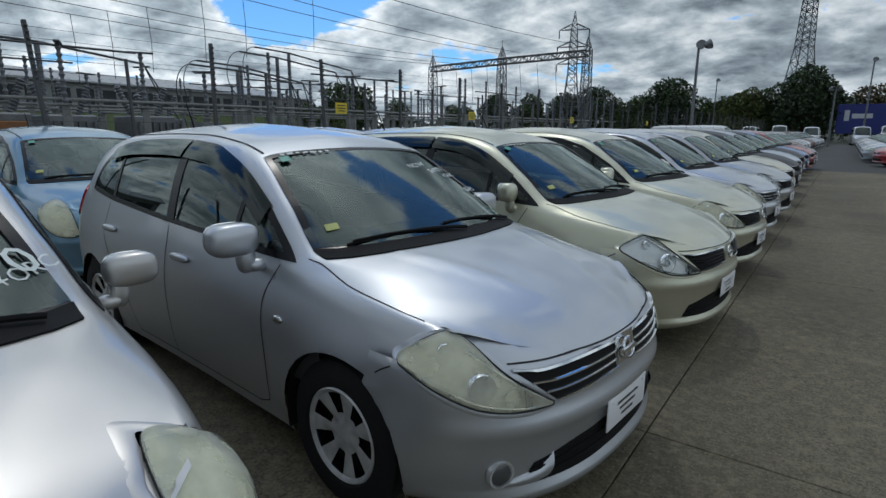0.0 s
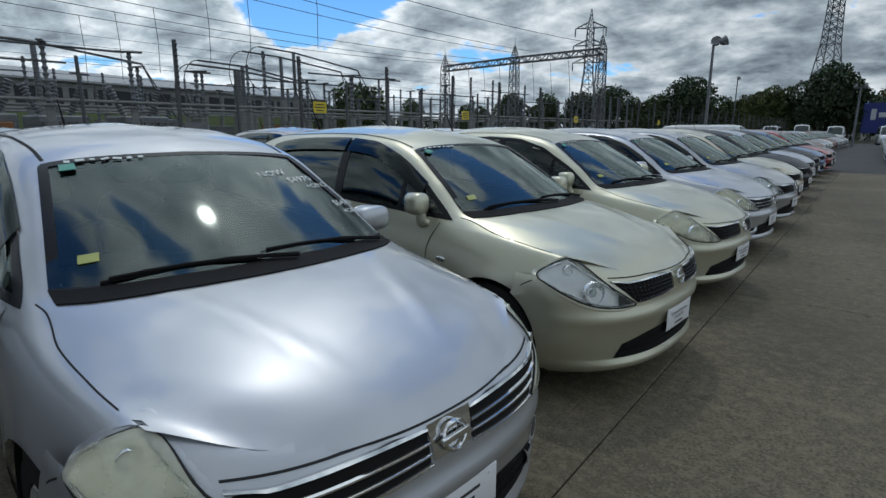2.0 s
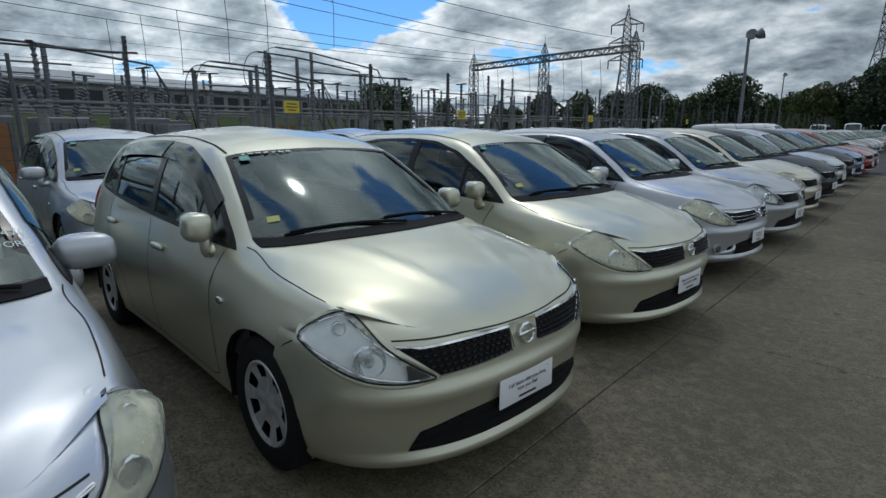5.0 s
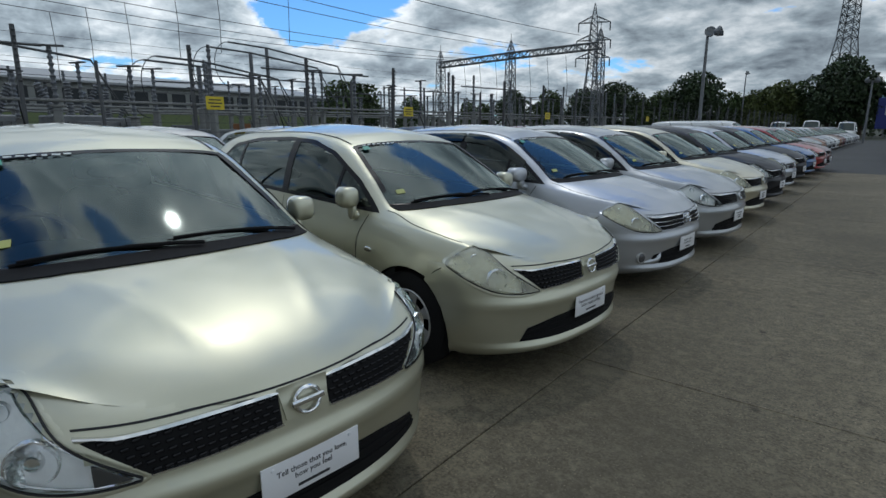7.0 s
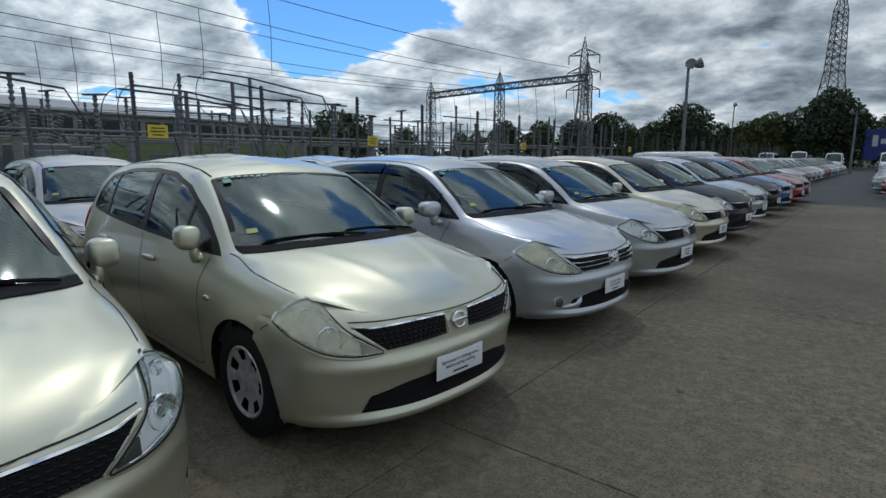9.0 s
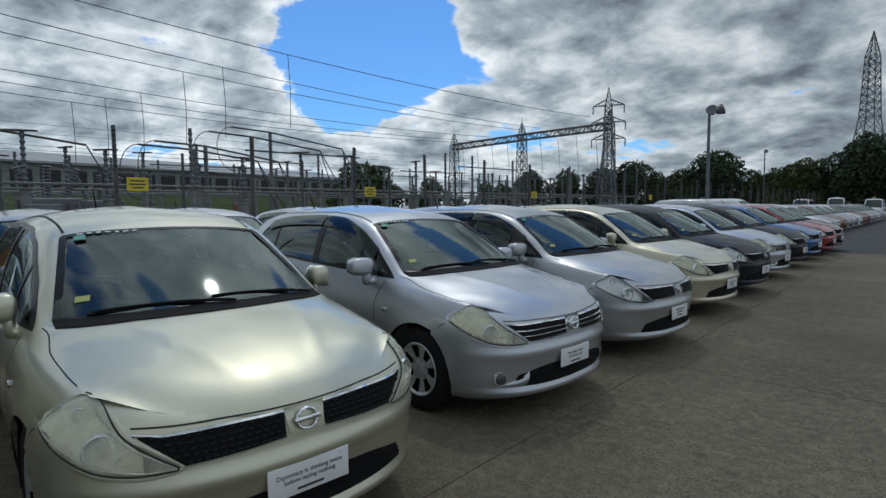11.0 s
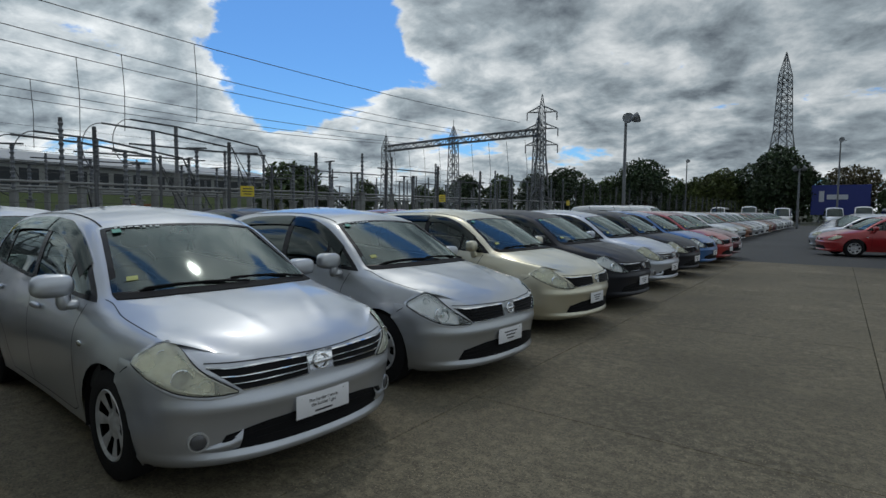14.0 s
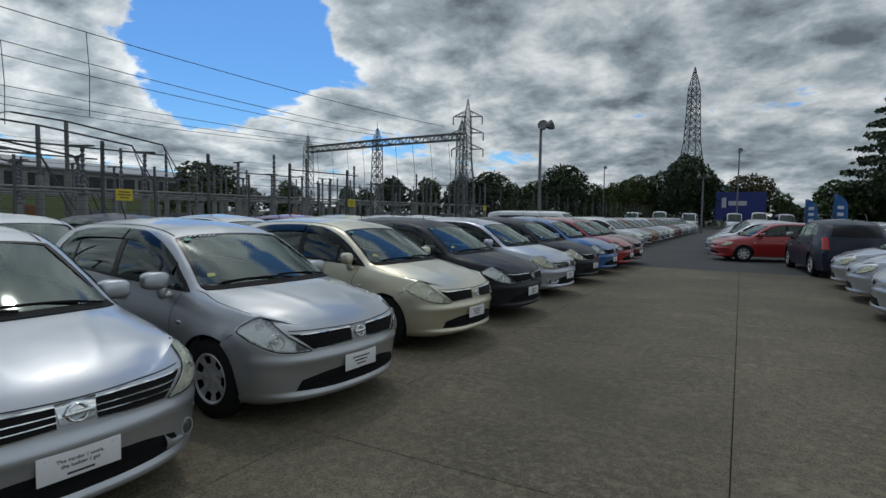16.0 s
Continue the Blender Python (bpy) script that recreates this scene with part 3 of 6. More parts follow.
def skin(P):
    """The body shell and the nose as two open surfaces."""
    c = {k: pchip(v) for k, v in P.items() if isinstance(v, list) and k not in ("screen_lo", "screen_hi", "side")}
    stations = sorted(set([round(v, 4) for v in np.linspace(P["tail"], P["nose"], 132)]))
    segs = (3, 4, 6, 10, 6, 8)
    R = P["wheel"]

    def section(x):
        zt, y4, z4, y3, z3, y2 = (c[k](x) for k in ("zt", "y4", "z4", "y3", "z3", "y2"))
        z2 = min(0.64, z3 - 0.05)
        pts = [(y2 - 0.05, 0.20), (y2 - 0.012, 0.40), (y2, z2), (y3, z3), (y4, z4), (y4 * 0.55, zt - (zt - z4) * 0.3), (0.0, zt)]
        s = np.r_[0, np.cumsum(np.hypot(*np.diff(np.array(pts), axis=0).T))]
        fy, fz = pchip(list(zip(s, [p[0] for p in pts]))), pchip(list(zip(s, [p[1] for p in pts])))
        out = []
        for i, n in enumerate(segs):
            for k in range(n):
                q = s[i] + (s[i + 1] - s[i]) * k / n
                out.append((fy(q), fz(q)))
        return out + [(0.0, zt)]

    bm = bmesh.new()
    rows = []
    for x in stations:
        half = section(x)
        full = half + [(-y, z) for y, z in half[-2::-1]]
        row = []
        for y, z in full:
            xx = x - c["bow"](x) * (abs(y) / 0.8) ** 2.3
            if x > -0.15 and P.get("crease", True):
                yr = 0.40 - 0.34 * max(0, x)
                z += 0.007 * math.exp(-(((abs(y) - yr) / 0.035) ** 2)) * min(1, (x + 0.15) * 5) * min(1, max(0, (0.66 - x) * 5))
            row.append(bm.verts.new((xx, y, z)))
        rows.append(row)
    for a, b in zip(rows, rows[1:]):
        for i in range(len(a) - 1):
            bm.faces.new((a[i], b[i], b[i + 1], a[i + 1]))
    tail = rows[0]
    bm.faces.new(tail)

    nose = bmesh.new()
    n, zs = 64, np.linspace(0.17, P["xn"][-1][0], 40)
    rows = []
    for z in zs:
        xn, w = c["xn"](z), c["wn"](z)
        row = []
        for k in range(n + 1):
            t = -math.pi / 2 + math.pi * k / n
            cx, sy = abs(math.cos(t)) ** (2 / 2.5), math.copysign(abs(math.sin(t)) ** (2 / 2.5), math.sin(t))
            row.append(nose.verts.new((0.19 + (xn - 0.19) * cx, w * sy, z)))
        rows.append(row)
    for a, b in zip(rows, rows[1:]):
        for i in range(n):
            nose.faces.new((a[i], a[i + 1], b[i + 1], b[i]))
    under = [nose.verts.new((v.co.x * 0.8, v.co.y * 0.9, 0.16)) for v in rows[0]]
    for i in range(n):
        nose.faces.new((under[i], under[i + 1], rows[0][i + 1], rows[0][i]))
    for b in (bm, nose):
        b.normal_update()
    up = sum((f.normal.z * f.calc_area() for f in bm.faces if f.calc_center_median().z > 1.2), 0.0)
    if up < 0:
        bmesh.ops.reverse_faces(bm, faces=bm.faces[:])
    if sum(f.normal.x for f in nose.faces) < 0:
        bmesh.ops.reverse_faces(nose, faces=nose.faces[:])
    return bm, nose


def arches(bm, P):
    """Opens the wheel arches with clean round edges and a soft flare."""
    R = P["wheel"] + 0.036
    for ax in (0.0, -P["base"]):
        for v in bm.verts:
            if abs(v.co.y) > 0.5 and v.co.z < 0.9:
                d = Vector((v.co.x - ax, v.co.z - P["wheel"]))
                r = d.length
                v.co.y += math.copysign(0.012 * math.exp(-(((r - R) / 0.05) ** 2)), v.co.y)
        gone = []
        for f in bm.faces:
            m = f.calc_center_median()
            if abs(m.y) > 0.5 and m.z < 0.9 and math.hypot(m.x - ax, m.z - P["wheel"]) < R - 0.004:
                gone.append(f)
        bmesh.ops.delete(bm, geom=gone, context="FACES")
        for v in bm.verts:
            if abs(v.co.y) > 0.5 and v.co.z < 0.9 and v.is_boundary:
                d = Vector((v.co.x - ax, v.co.z - P["wheel"]))
                if 0.02 < d.length < R + 0.034 and d.length > R - 0.06:
                    d *= R / d.length
                    v.co.x, v.co.z = ax + d.x, P["wheel"] + d.y


def wheel_parts(root, P, alloy=False, n=7):
    """Four wheels: tyre, dished cover with spokes, dark drum behind."""
    R = P["wheel"]
    r = R * 0.625
    made = None
    for ax in (0.0, -P["base"]):
        for side in (1, -1):
            y = side * (P["half"] - 0.115)
            if made:
                w = copy_thing(made, Matrix())
                w.parent = root
            else:
                w = new("wheel")
                w.parent = root
                tyre = lathe(bmesh.new(), [(r - 0.01, -0.09), (r + 0.01, -0.095), (R - 0.035, -0.098), (R - 0.008, -0.08), (R, -0.05), (R, 0.05), (R - 0.008, 0.08), (R - 0.035, 0.098), (r + 0.012, 0.094), (r, 0.082), (r - 0.015, 0.07)], 44)
                part("tyre", tyre, RUBBER, w)
                part("brake_drum", lathe(bmesh.new(), [(0.0, 0.02), (r - 0.012, 0.02), (r - 0.01, -0.08)], 32), BLACK, w)
                cov = bmesh.new()
                radii = [0.018, 0.034, 0.05, 0.066, 0.085, r * 0.6, r * 0.72, r * 0.84, r * 0.90, r - 0.012, r - 0.003, r + 0.004, r]
                depth = [0.080, 0.079, 0.070, 0.066, 0.066, 0.071, 0.075, 0.079, 0.081, 0.088, 0.094, 0.088, 0.076]
                m = n * 12
                rows = [[cov.verts.new((q * math.cos(2 * math.pi * k / m), d + (0.004 * math.cos(2 * math.pi * k / 12) if 0.06 < q < r * 0.9 else 0), q * math.sin(2 * math.pi * k / m))) for k in range(m)] for q, d in zip(radii, depth)]
                cov.faces.new(rows[0][::-1])
                for i in range(len(rows) - 1):
                    for k in range(m):
                        open_ = (4 if alloy else 5) <= i <= 7 and ((3 <= k % 12 <= 8) if alloy else (3 <= k % 12 <= 8))
                        if not open_:
                            cov.faces.new((rows[i][k], rows[i + 1][k], rows[i + 1][(k + 1) % m], rows[i][(k + 1) % m]))
                bmesh.ops.recalc_face_normals(cov, faces=cov.faces[:])
                part("wheel_cover", cov, ALLOY, w)
                made = w
            w.matrix_basis = Matrix.Translation((ax, y, R)) @ Matrix.Rotation(0.3 * ax, 4, "Y") @ (Matrix() if side > 0 else Matrix.Rotation(math.pi, 4, "Z"))


def build_car(P, name, style, far=False):
    """style: 'bars' or 'mesh' grille hatchback, 'plain' for the other makes."""
    root = new(name)
    full, nose = skin(P)
    bmesh.ops.delete(nose, geom=[f for f in nose.faces if f.calc_center_median().z > 0.73 and f.calc_center_median().x < 0.36], context="FACES")
    # tuck the top of the nose under the bonnet
    hood = BVHTree.FromBMesh(full)
    for v in nose.verts:
        if v.co.z > 0.66:
            p = hood.ray_cast(Vector((v.co.x, v.co.y, 3)), Vector((0, 0, -1)))[0]
            if p is not None and p.z > 0.5 and v.co.z > p.z - 0.0022:
                v.co.z = p.z - 0.0022
    nose.normal_update()
    both = full.copy()
    tmp = bpy.data.meshes.new("tmp")
    nose.to_mesh(tmp)
    both.from_mesh(tmp)
    bpy.data.meshes.remove(tmp)
    tree = BVHTree.FromBMesh(both)
    both.free()
    k40 = radians(40)
    side = Projector(tree, (0, -1, 0), (1, 0, 0), (0, 0, 1))
    front = Projector(tree, (-1, 0, 0), (0, 1, 0), (0, 0, 1))
    wind = Projector(tree, (-0.6, 0, -0.8), (0, 1, 0), (-0.8, 0, 0.6))
    corner = Projector(tree, (-math.cos(k40), -math.sin(k40), 0), (-math.sin(k40), math.cos(k40), 0), (0, 0, 1))
    top = Projector(tree, (0, 0, -1), (1, 0, 0), (0, 1, 0))

    lo = [(-y, q) for y, q in P["screen_lo"][:0:-1]] + P["screen_lo"]
    hi = [(-y, q) for y, q in P["screen_hi"][:0:-1]] + P["screen_hi"]
    lo2, hi2 = resample(lo, 30, smooth=True), resample(hi, 30, smooth=True)
    screen = np.r_[lo2, hi2[::-1]]
    sw = resample(P["side"], 90, closed=True)
    lamp_lo = P.get("lamp_lo", [(-0.118, 0.572), (0.0, 0.562), (0.135, 0.573), (0.29, 0.63), (0.432, 0.722)])
    lamp_hi = P.get("lamp_hi", [(-0.118, 0.572), (0.074, 0.703), (0.25, 0.826), (0.33, 0.80), (0.432, 0.722)])
    lamp = np.r_[resample(lamp_lo, 24, smooth=True), resample(lamp_hi, 24)[::-1][1:-1]]
    right = lambda pr: Projector(tree, (pr.d.x, -pr.d.y, pr.d.z), (pr.a.x, -pr.a.y, 0) if pr is corner else pr.a, pr.b)  # noqa: E731
    cornerR, sideR = right(corner), Projector(tree, (0, 1, 0), (1, 0, 0), (0, 0, 1))

    # shell: windows, lamps and wheel arches taken out
    lining = full.copy()
    for b in (full, lining):
        cut(b, wind, screen, 0.02)
        cut(b, side, sw, 0.018)
        cut(b, sideR, sw, 0.018)
    bmesh.ops.delete(lining, geom=[f for f in lining.faces if not (-3.1 < f.calc_center_median().x < -0.12 and f.calc_center_median().z > 0.45)], context="FACES")
    lining.normal_update()
    moves = {v: v.co - v.normal * 0.03 for v in lining.verts}
    for v, p in moves.items():
        v.co = p
    bmesh.ops.reverse_faces(lining, faces=lining.faces[:])
    bmesh.ops.delete(full, geom=[f for f in full.faces if f.calc_center_median().x > 0.215 and f.calc_center_median().z < 0.66], context="FACES")
    for b in (full, nose):
        arches(b, P)
    for pr in (corner, cornerR):
        cut(full, pr, lamp, -0.004, 0.02)
        cut(nose, pr, lamp, 0.010, 0.02)
    part("body_shell", full, PAINT, root, angle=50)
    part("cabin_lining", lining, CABIN, root)

    grille = None
    if style != "plain":
        glo, ghi = [(0.088, 0.592), (0.25, 0.585), (0.455, 0.578)], [(0.088, 0.688), (0.30, 0.692), (0.50, 0.69), (0.60, 0.702)]
        gl = np.r_[resample(glo, 20), resample(ghi, 20)[::-1]]
        low_lo, low_hi = [(-0.57, 0.272), (-0.3, 0.262), (0.0, 0.258), (0.3, 0.262), (0.57, 0.272)], [(-0.53, 0.352), (-0.3, 0.392), (0.0, 0.402), (0.3, 0.392), (0.53, 0.352)]
        lowl = np.r_[resample(low_lo, 30), resample(low_hi, 30)[::-1]]
        if style == "bars":
            fog = np.array([(0.60 + 0.085 * math.cos(a), 0.285 + 0.05 * math.sin(a)) for a in np.linspace(0, 2 * math.pi, 24, endpoint=False)])
    part("front_bumper", nose, PAINT, root, angle=60)

    # glazing
    def edge(line):
        """An even quartic through the middle, a quarter point and the end of one edge."""
        f = pchip([(y, q) for y, q in line])
        ym = line[-1][0]
        a, b, c = (wind.put(ym * t, f(ym * t), 0.003)[0] for t in (0.0, 0.6, 1.0))
        k4 = ((b - a) / 0.36 - (c - a)) / (0.36 - 1.0)
        k2 = (c - a) - k4
        return lambda t: Vector((a.x + k2.x * t * t + k4.x * t ** 4, c.y * t, a.z + k2.z * t * t + k4.z * t ** 4))

    e0, e1 = edge(P["screen_lo"]), edge(P["screen_hi"])
    mid = wind.put(0.0, (P["screen_lo"][0][1] + P["screen_hi"][0][1]) / 2, 0.0)[0]
    out = Vector((0.45, 0, 0.89))
    rise = max(0.012, (mid - (e0(0) + e1(0)) / 2).dot(out) + 0.004)
    pane_bm = bmesh.new()
    rows = [[pane_bm.verts.new(e0(t).lerp(e1(t), v) + out * rise * 4 * v * (1 - v) * (1 - 0.55 * t * t)) for t in np.linspace(-1, 1, 33)] for v in np.linspace(0, 1, 15)]
    for ra, rb in zip(rows, rows[1:]):
        for k in range(32):
            pane_bm.faces.new((ra[k], ra[k + 1], rb[k + 1], rb[k]))
    scr = part("windscreen", pane_bm, GLASS, root)
    st = bmesh.new()
    patch(wind, [(-0.585, 0.915), (-0.525, 0.905)], [(-0.575, 0.955), (-0.515, 0.945)], 3, 2, 0.016, 0.002, st)
    part("yellow_label", st, STICK_Y, scr)
    st = bmesh.new()
    patch(wind, [(-0.50, 1.44), (-0.445, 1.443)], [(-0.495, 1.485), (-0.44, 1.488)], 3, 2, 0.012, 0.002, st)
    part("green_label", st, STICK_G, scr)
    part("windscreen_seal", ring_patch(wind, screen, 0.034, 0.0045, 100), GLOSSBLACK, root)
    cowl_lo = [(y, q - 0.075 - 0.02 * (1 - abs(y) / 0.69)) for y, q in lo]
    part("wiper_cowl", patch(wind, cowl_lo, [(y, q + 0.012) for y, q in lo], 30, 4, 0.006, 0.01), BLACK, root)
    for k, (a, b) in enumerate(() if far else (((0.10, 0.695), (-0.53, 0.80)), ((0.60, 0.765), (0.0, 0.765)))):
        w = bmesh.new()
        pts = []
        for i in range(13):
            t = i / 12
            pts.append(wind.put(a[0] + (b[0] - a[0]) * t, a[1] + (b[1] - a[1]) * t + 0.012 * math.sin(t * math.pi), 0.020)[0])
        tube(w, pts, [0.009] * 6 + [0.006] * 7, 6)
        bl = [wind.put(a[0] + (b[0] - a[0]) * t, a[1] + (b[1] - a[1]) * t + 0.012 * math.sin(t * math.pi), 0.010)[0] for t in np.linspace(0.25, 1.04, 12)]
        tube(w, bl, 0.006, 5)
        part("wiper", w, BLACK, root)
    bx = P.get("pillars", (-0.80, -1.46, -2.28))
    zlo, zhi = pchip([p for p in P["side"][:5]]), pchip([p for p in P["side"][5:]])

    def pane(x0, x1, n=10):
        xs = np.linspace(x0, x1, n)
        lohi = []
        for x in xs:
            zs = [q for q in np.linspace(0.8, 1.7, 140) if inside(sw, x, q)]
            lohi.append((zs[0], zs[-1]) if zs else (None, None))
        ok = [(x, a, b) for x, (a, b) in zip(xs, lohi) if a is not None]
        return [(x, a) for x, a, b in ok], [(x, b) for x, a, b in ok]

    x_front, x_back = max(p[0] for p in P["side"]) - 0.012, min(p[0] for p in P["side"]) + 0.012
    cuts = [x_front, *bx, x_back]
    frame_mesh, visor_mesh = {}, {}
    for sgn in (1, -1):
        flip = (lambda b: b) if sgn > 0 else mirrored
        for i, (x1, x0) in enumerate(zip(cuts, cuts[1:])):
            a, b = pane(x0, x1, 14)
            part("side_window", flip(patch(side, a, b, 14, 8, 0.001, 0.003, smooth=False)), TINTGLASS if i >= 2 else SIDEGLASS, root)
        part("window_frame", flip(ring_patch(side, sw, 0.026, 0.004, 110)), GLOSSBLACK, root)
        for i, x in enumerate(bx):
            pil = bmesh.new()
            wdt = (0.03, 0.085, 0.035)[i]
            a, b = pane(x - wdt / 2, x + wdt / 2, 4)
            patch(side, a, b, 3, 8, 0.005, 0.006, pil, smooth=False)
            part("door_pillar", flip(pil), GLOSSBLACK, root)
        if style != "plain":
            up = [(x, z) for x, z in P["side"][5:]]
            for q0, q1 in ((-1.45, -0.62), (-2.5, -1.48)):
                line = [(x, zhi(x)) for x in np.linspace(q0, q1, 16)]
                part("door_visor", flip(patch(side, [(x, z - 0.085) for x, z in line], [(x, z + 0.008) for x, z in line], 16, 4, lambda u, v: 0.022 - 0.014 * v, 0.004, smooth=False)), VISOR, root)
        # panel gaps
        g = bmesh.new()
        d1, d2, d3 = P.get("doors", (-0.47, -1.47, -2.32))
        ribbon(side, [(d1 + 0.05, 0.93), (d1 - 0.02, 0.75), (d1 - 0.01, 0.5), (d1 - 0.03, 0.30), (d1 - 0.12, 0.26)], bm=g)
        ribbon(side, [(d1 - 0.12, 0.26), (d2, 0.255), (d3 + 0.34, 0.26)], bm=g, smooth=False)
        ribbon(side, [(d2, 0.98), (d2 - 0.01, 0.6), (d2, 0.26)], bm=g)
        ribbon(side, [(d3 - 0.02, 1.03), (d3 - 0.06, 0.85), (d3 + 0.06, 0.68), (d3 + 0.22, 0.52), (d3 + 0.34, 0.26)], bm=g)
        if style != "plain":
            ribbon(side, [(0.30, 0.70), (0.235, 0.66), (0.20, 0.60)], bm=g, n=14)
            ribbon(top, [(-0.30, 0.725), (-0.22, 0.715), (-0.02, 0.735), (0.20, 0.722), (0.34, 0.705)], bm=g, width=0.005)
            ribbon(front, [(0.0, 0.706), (0.10, 0.708), (0.30, 0.712), (0.46, 0.715), (0.60, 0.722)], bm=g, width=0.005)
        if far:
            g.free()
        else:
            part("panel_gap", flip(g), SEAM, root)
        # lamps: recessed bowl, lens, dark gasket
        hl = new("headlight")
        hl.parent = root
        base = patch(corner, lamp_lo, lamp_hi, 24, 12, 0.004, 0.0)
        rim = [v for v in base.verts if v.is_boundary]
        inner = [v for v in base.verts if not v.is_boundary]
        for k in range(40):
            if k < 5:
                bmesh.ops.smooth_vert(base, verts=rim, factor=0.4, use_axis_x=True, use_axis_y=True, use_axis_z=True)
            bmesh.ops.smooth_vert(base, verts=inner, factor=0.5, use_axis_x=True, use_axis_y=True, use_axis_z=True)
        base.normal_update()
        cover = base.copy()
        cover.normal_update()
        for v in cover.verts:
            v.co += v.normal * (0.016 if not v.is_boundary else 0.006)
        loop_pts = []
        grid = [v.co.copy() for v in base.verts]
        ringi = list(range(0, 24)) + [24 + 25 * q for q in range(12)] + [12 * 25 + q for q in range(24, 0, -1)] + [25 * q for q in range(12, 0, -1)]
        loop_pts = [grid[q] + Vector((0.004, 0.003, 0)) for q in ringi]
        loop_pts.append(loop_pts[0])
        # the housing sinks into a bowl behind the lens
        sunk = {v: min((v.co - r.co).length for r in rim) for v in inner}
        for v, d in sunk.items():
            v.co -= v.normal * (0.016 * min(1, d / 0.03) ** 0.7)
        lip = ring_patch(corner, inset(resample(lamp, 80, closed=True), -0.018), 0.022, 0.0012, 90, 0.004)
        for k in range(4):
            bmesh.ops.smooth_vert(lip, verts=lip.verts[:], factor=0.4, use_axis_x=True, use_axis_y=True, use_axis_z=True)
        part("lamp_surround", flip(lip), PAINT, root)
        part("reflector", flip(base), HAZE if style != "mesh" else REFLECT, hl)
        part("lens", flip(cover), LENS_Y if style != "mesh" else LENS_C, hl)
        if not far:
            part("gasket", flip(tube(bmesh.new(), loop_pts, 0.0038, 6, False)), SEAM, hl)
        if style != "plain":
            aim = Vector((0.9, 0.43, 0.05)).to_track_quat("Y", "Z").to_matrix().to_4x4()
            bowls = ((0.145, 0.652, 0.060, True), (0.262, 0.765, 0.026, False)) if style == "mesh" else ((0.155, 0.655, 0.048, True), (0.045, 0.612, 0.030, False), (0.268, 0.765, 0.026, False))
            for s, q, r, main in bowls:
                m = Matrix.Translation(corner.put(s, q, -0.008)[0]) @ aim
                dish = lathe(bmesh.new(), [(0.0, -0.030), (r * 0.3, -0.028), (r * 0.6, -0.020), (r * 0.85, -0.006), (r, 0.006), (r * 1.08, 0.005), (r * 1.12, -0.012)], 28, m)
                bowl = part("reflector_bowl", flip(dish), BOWL, hl)
                if main:
                    cap = lathe(bmesh.new(), [(0.0, 0.004), (r * 0.3, 0.001), (r * 0.44, -0.010), (r * 0.46, -0.024)] if style == "mesh" else [(0.0, 0.006), (r * 0.4, 0.003), (r * 0.7, -0.008), (r * 0.74, -0.020)], 24, m)
                    part("bulb_cap" if style == "mesh" else "projector", flip(cap), CHROME if style == "mesh" else LAMPGLASS, bowl)
            for t in (0.90, 0.13):
                rim_line = [resample(lamp_lo, 24, smooth=True)[i] * (1 - t) + resample(lamp_hi, 24)[i] * t for i in range(3, 22)]
                part("trim_line", flip(tube(bmesh.new(), [corner.put(a, b, -0.002)[0] for a, b in rim_line], 0.004, 6)), CHROME, hl)
            part("turn_lamp", flip(patch(corner, [(-0.085, 0.580), (0.0, 0.578)], [(-0.03, 0.618), (0.005, 0.636)], 5, 4, 0.009, 0.01)), AMBER, hl)
            tl = new("tail_lamp")
            tl.parent = root
            part("lens", flip(patch(side, [(-3.30, 0.86), (-3.2, 0.84), (-3.06, 0.90)], [(-3.26, 1.08), (-3.14, 1.10), (-3.02, 1.05)], 8, 8, 0.012, 0.016)), REDLENS, tl)
        if not far:
            sr = bmesh.new()
            p, nrm = side.put(-0.36, 0.715, 0.004)
            blob(sr, p, (0.035, 0.009, 0.018), 2.2, 14, 8)
            part("side_repeater", flip(sr), CHROME, root)
        # mirror
        mm = bmesh.new()
        mx = P.get("mirror", -0.55)
        blob(mm, (mx, P["half"] + 0.068, 1.04), (0.062, 0.112, 0.070), 3.0, 24, 14, Matrix())
        blob(mm, (mx - 0.005, P["half"] + 0.012, 0.955), (0.040, 0.040, 0.070), 2.4, 16, 10)
        blob(mm, (mx + 0.0, P["half"] - 0.03, 0.918), (0.045, 0.05, 0.03), 2.4, 14, 8)
        part("door_mirror", flip(mm), PAINT, root)
        if far:
            continue
        mg = bmesh.new()
        blob(mg, (mx - 0.056, P["half"] + 0.068, 1.04), (0.009, 0.10, 0.068), 3.0, 18, 8)
        part("mirror_glass", flip(mg), CHROME, root)
        # handles
        for hx, hz in P.get("handles", ((-1.29, 0.83), (-2.27, 0.87))):
            h = bmesh.new()
            p, nrm = side.put(hx, hz, 0.012)
            blob(h, p, (0.10, 0.017, 0.021), 2.8, 16, 8)
            hd = part("door_handle", flip(h), PAINT, root)
    # wheel wells, floor, rear glass
    well = bmesh.new()
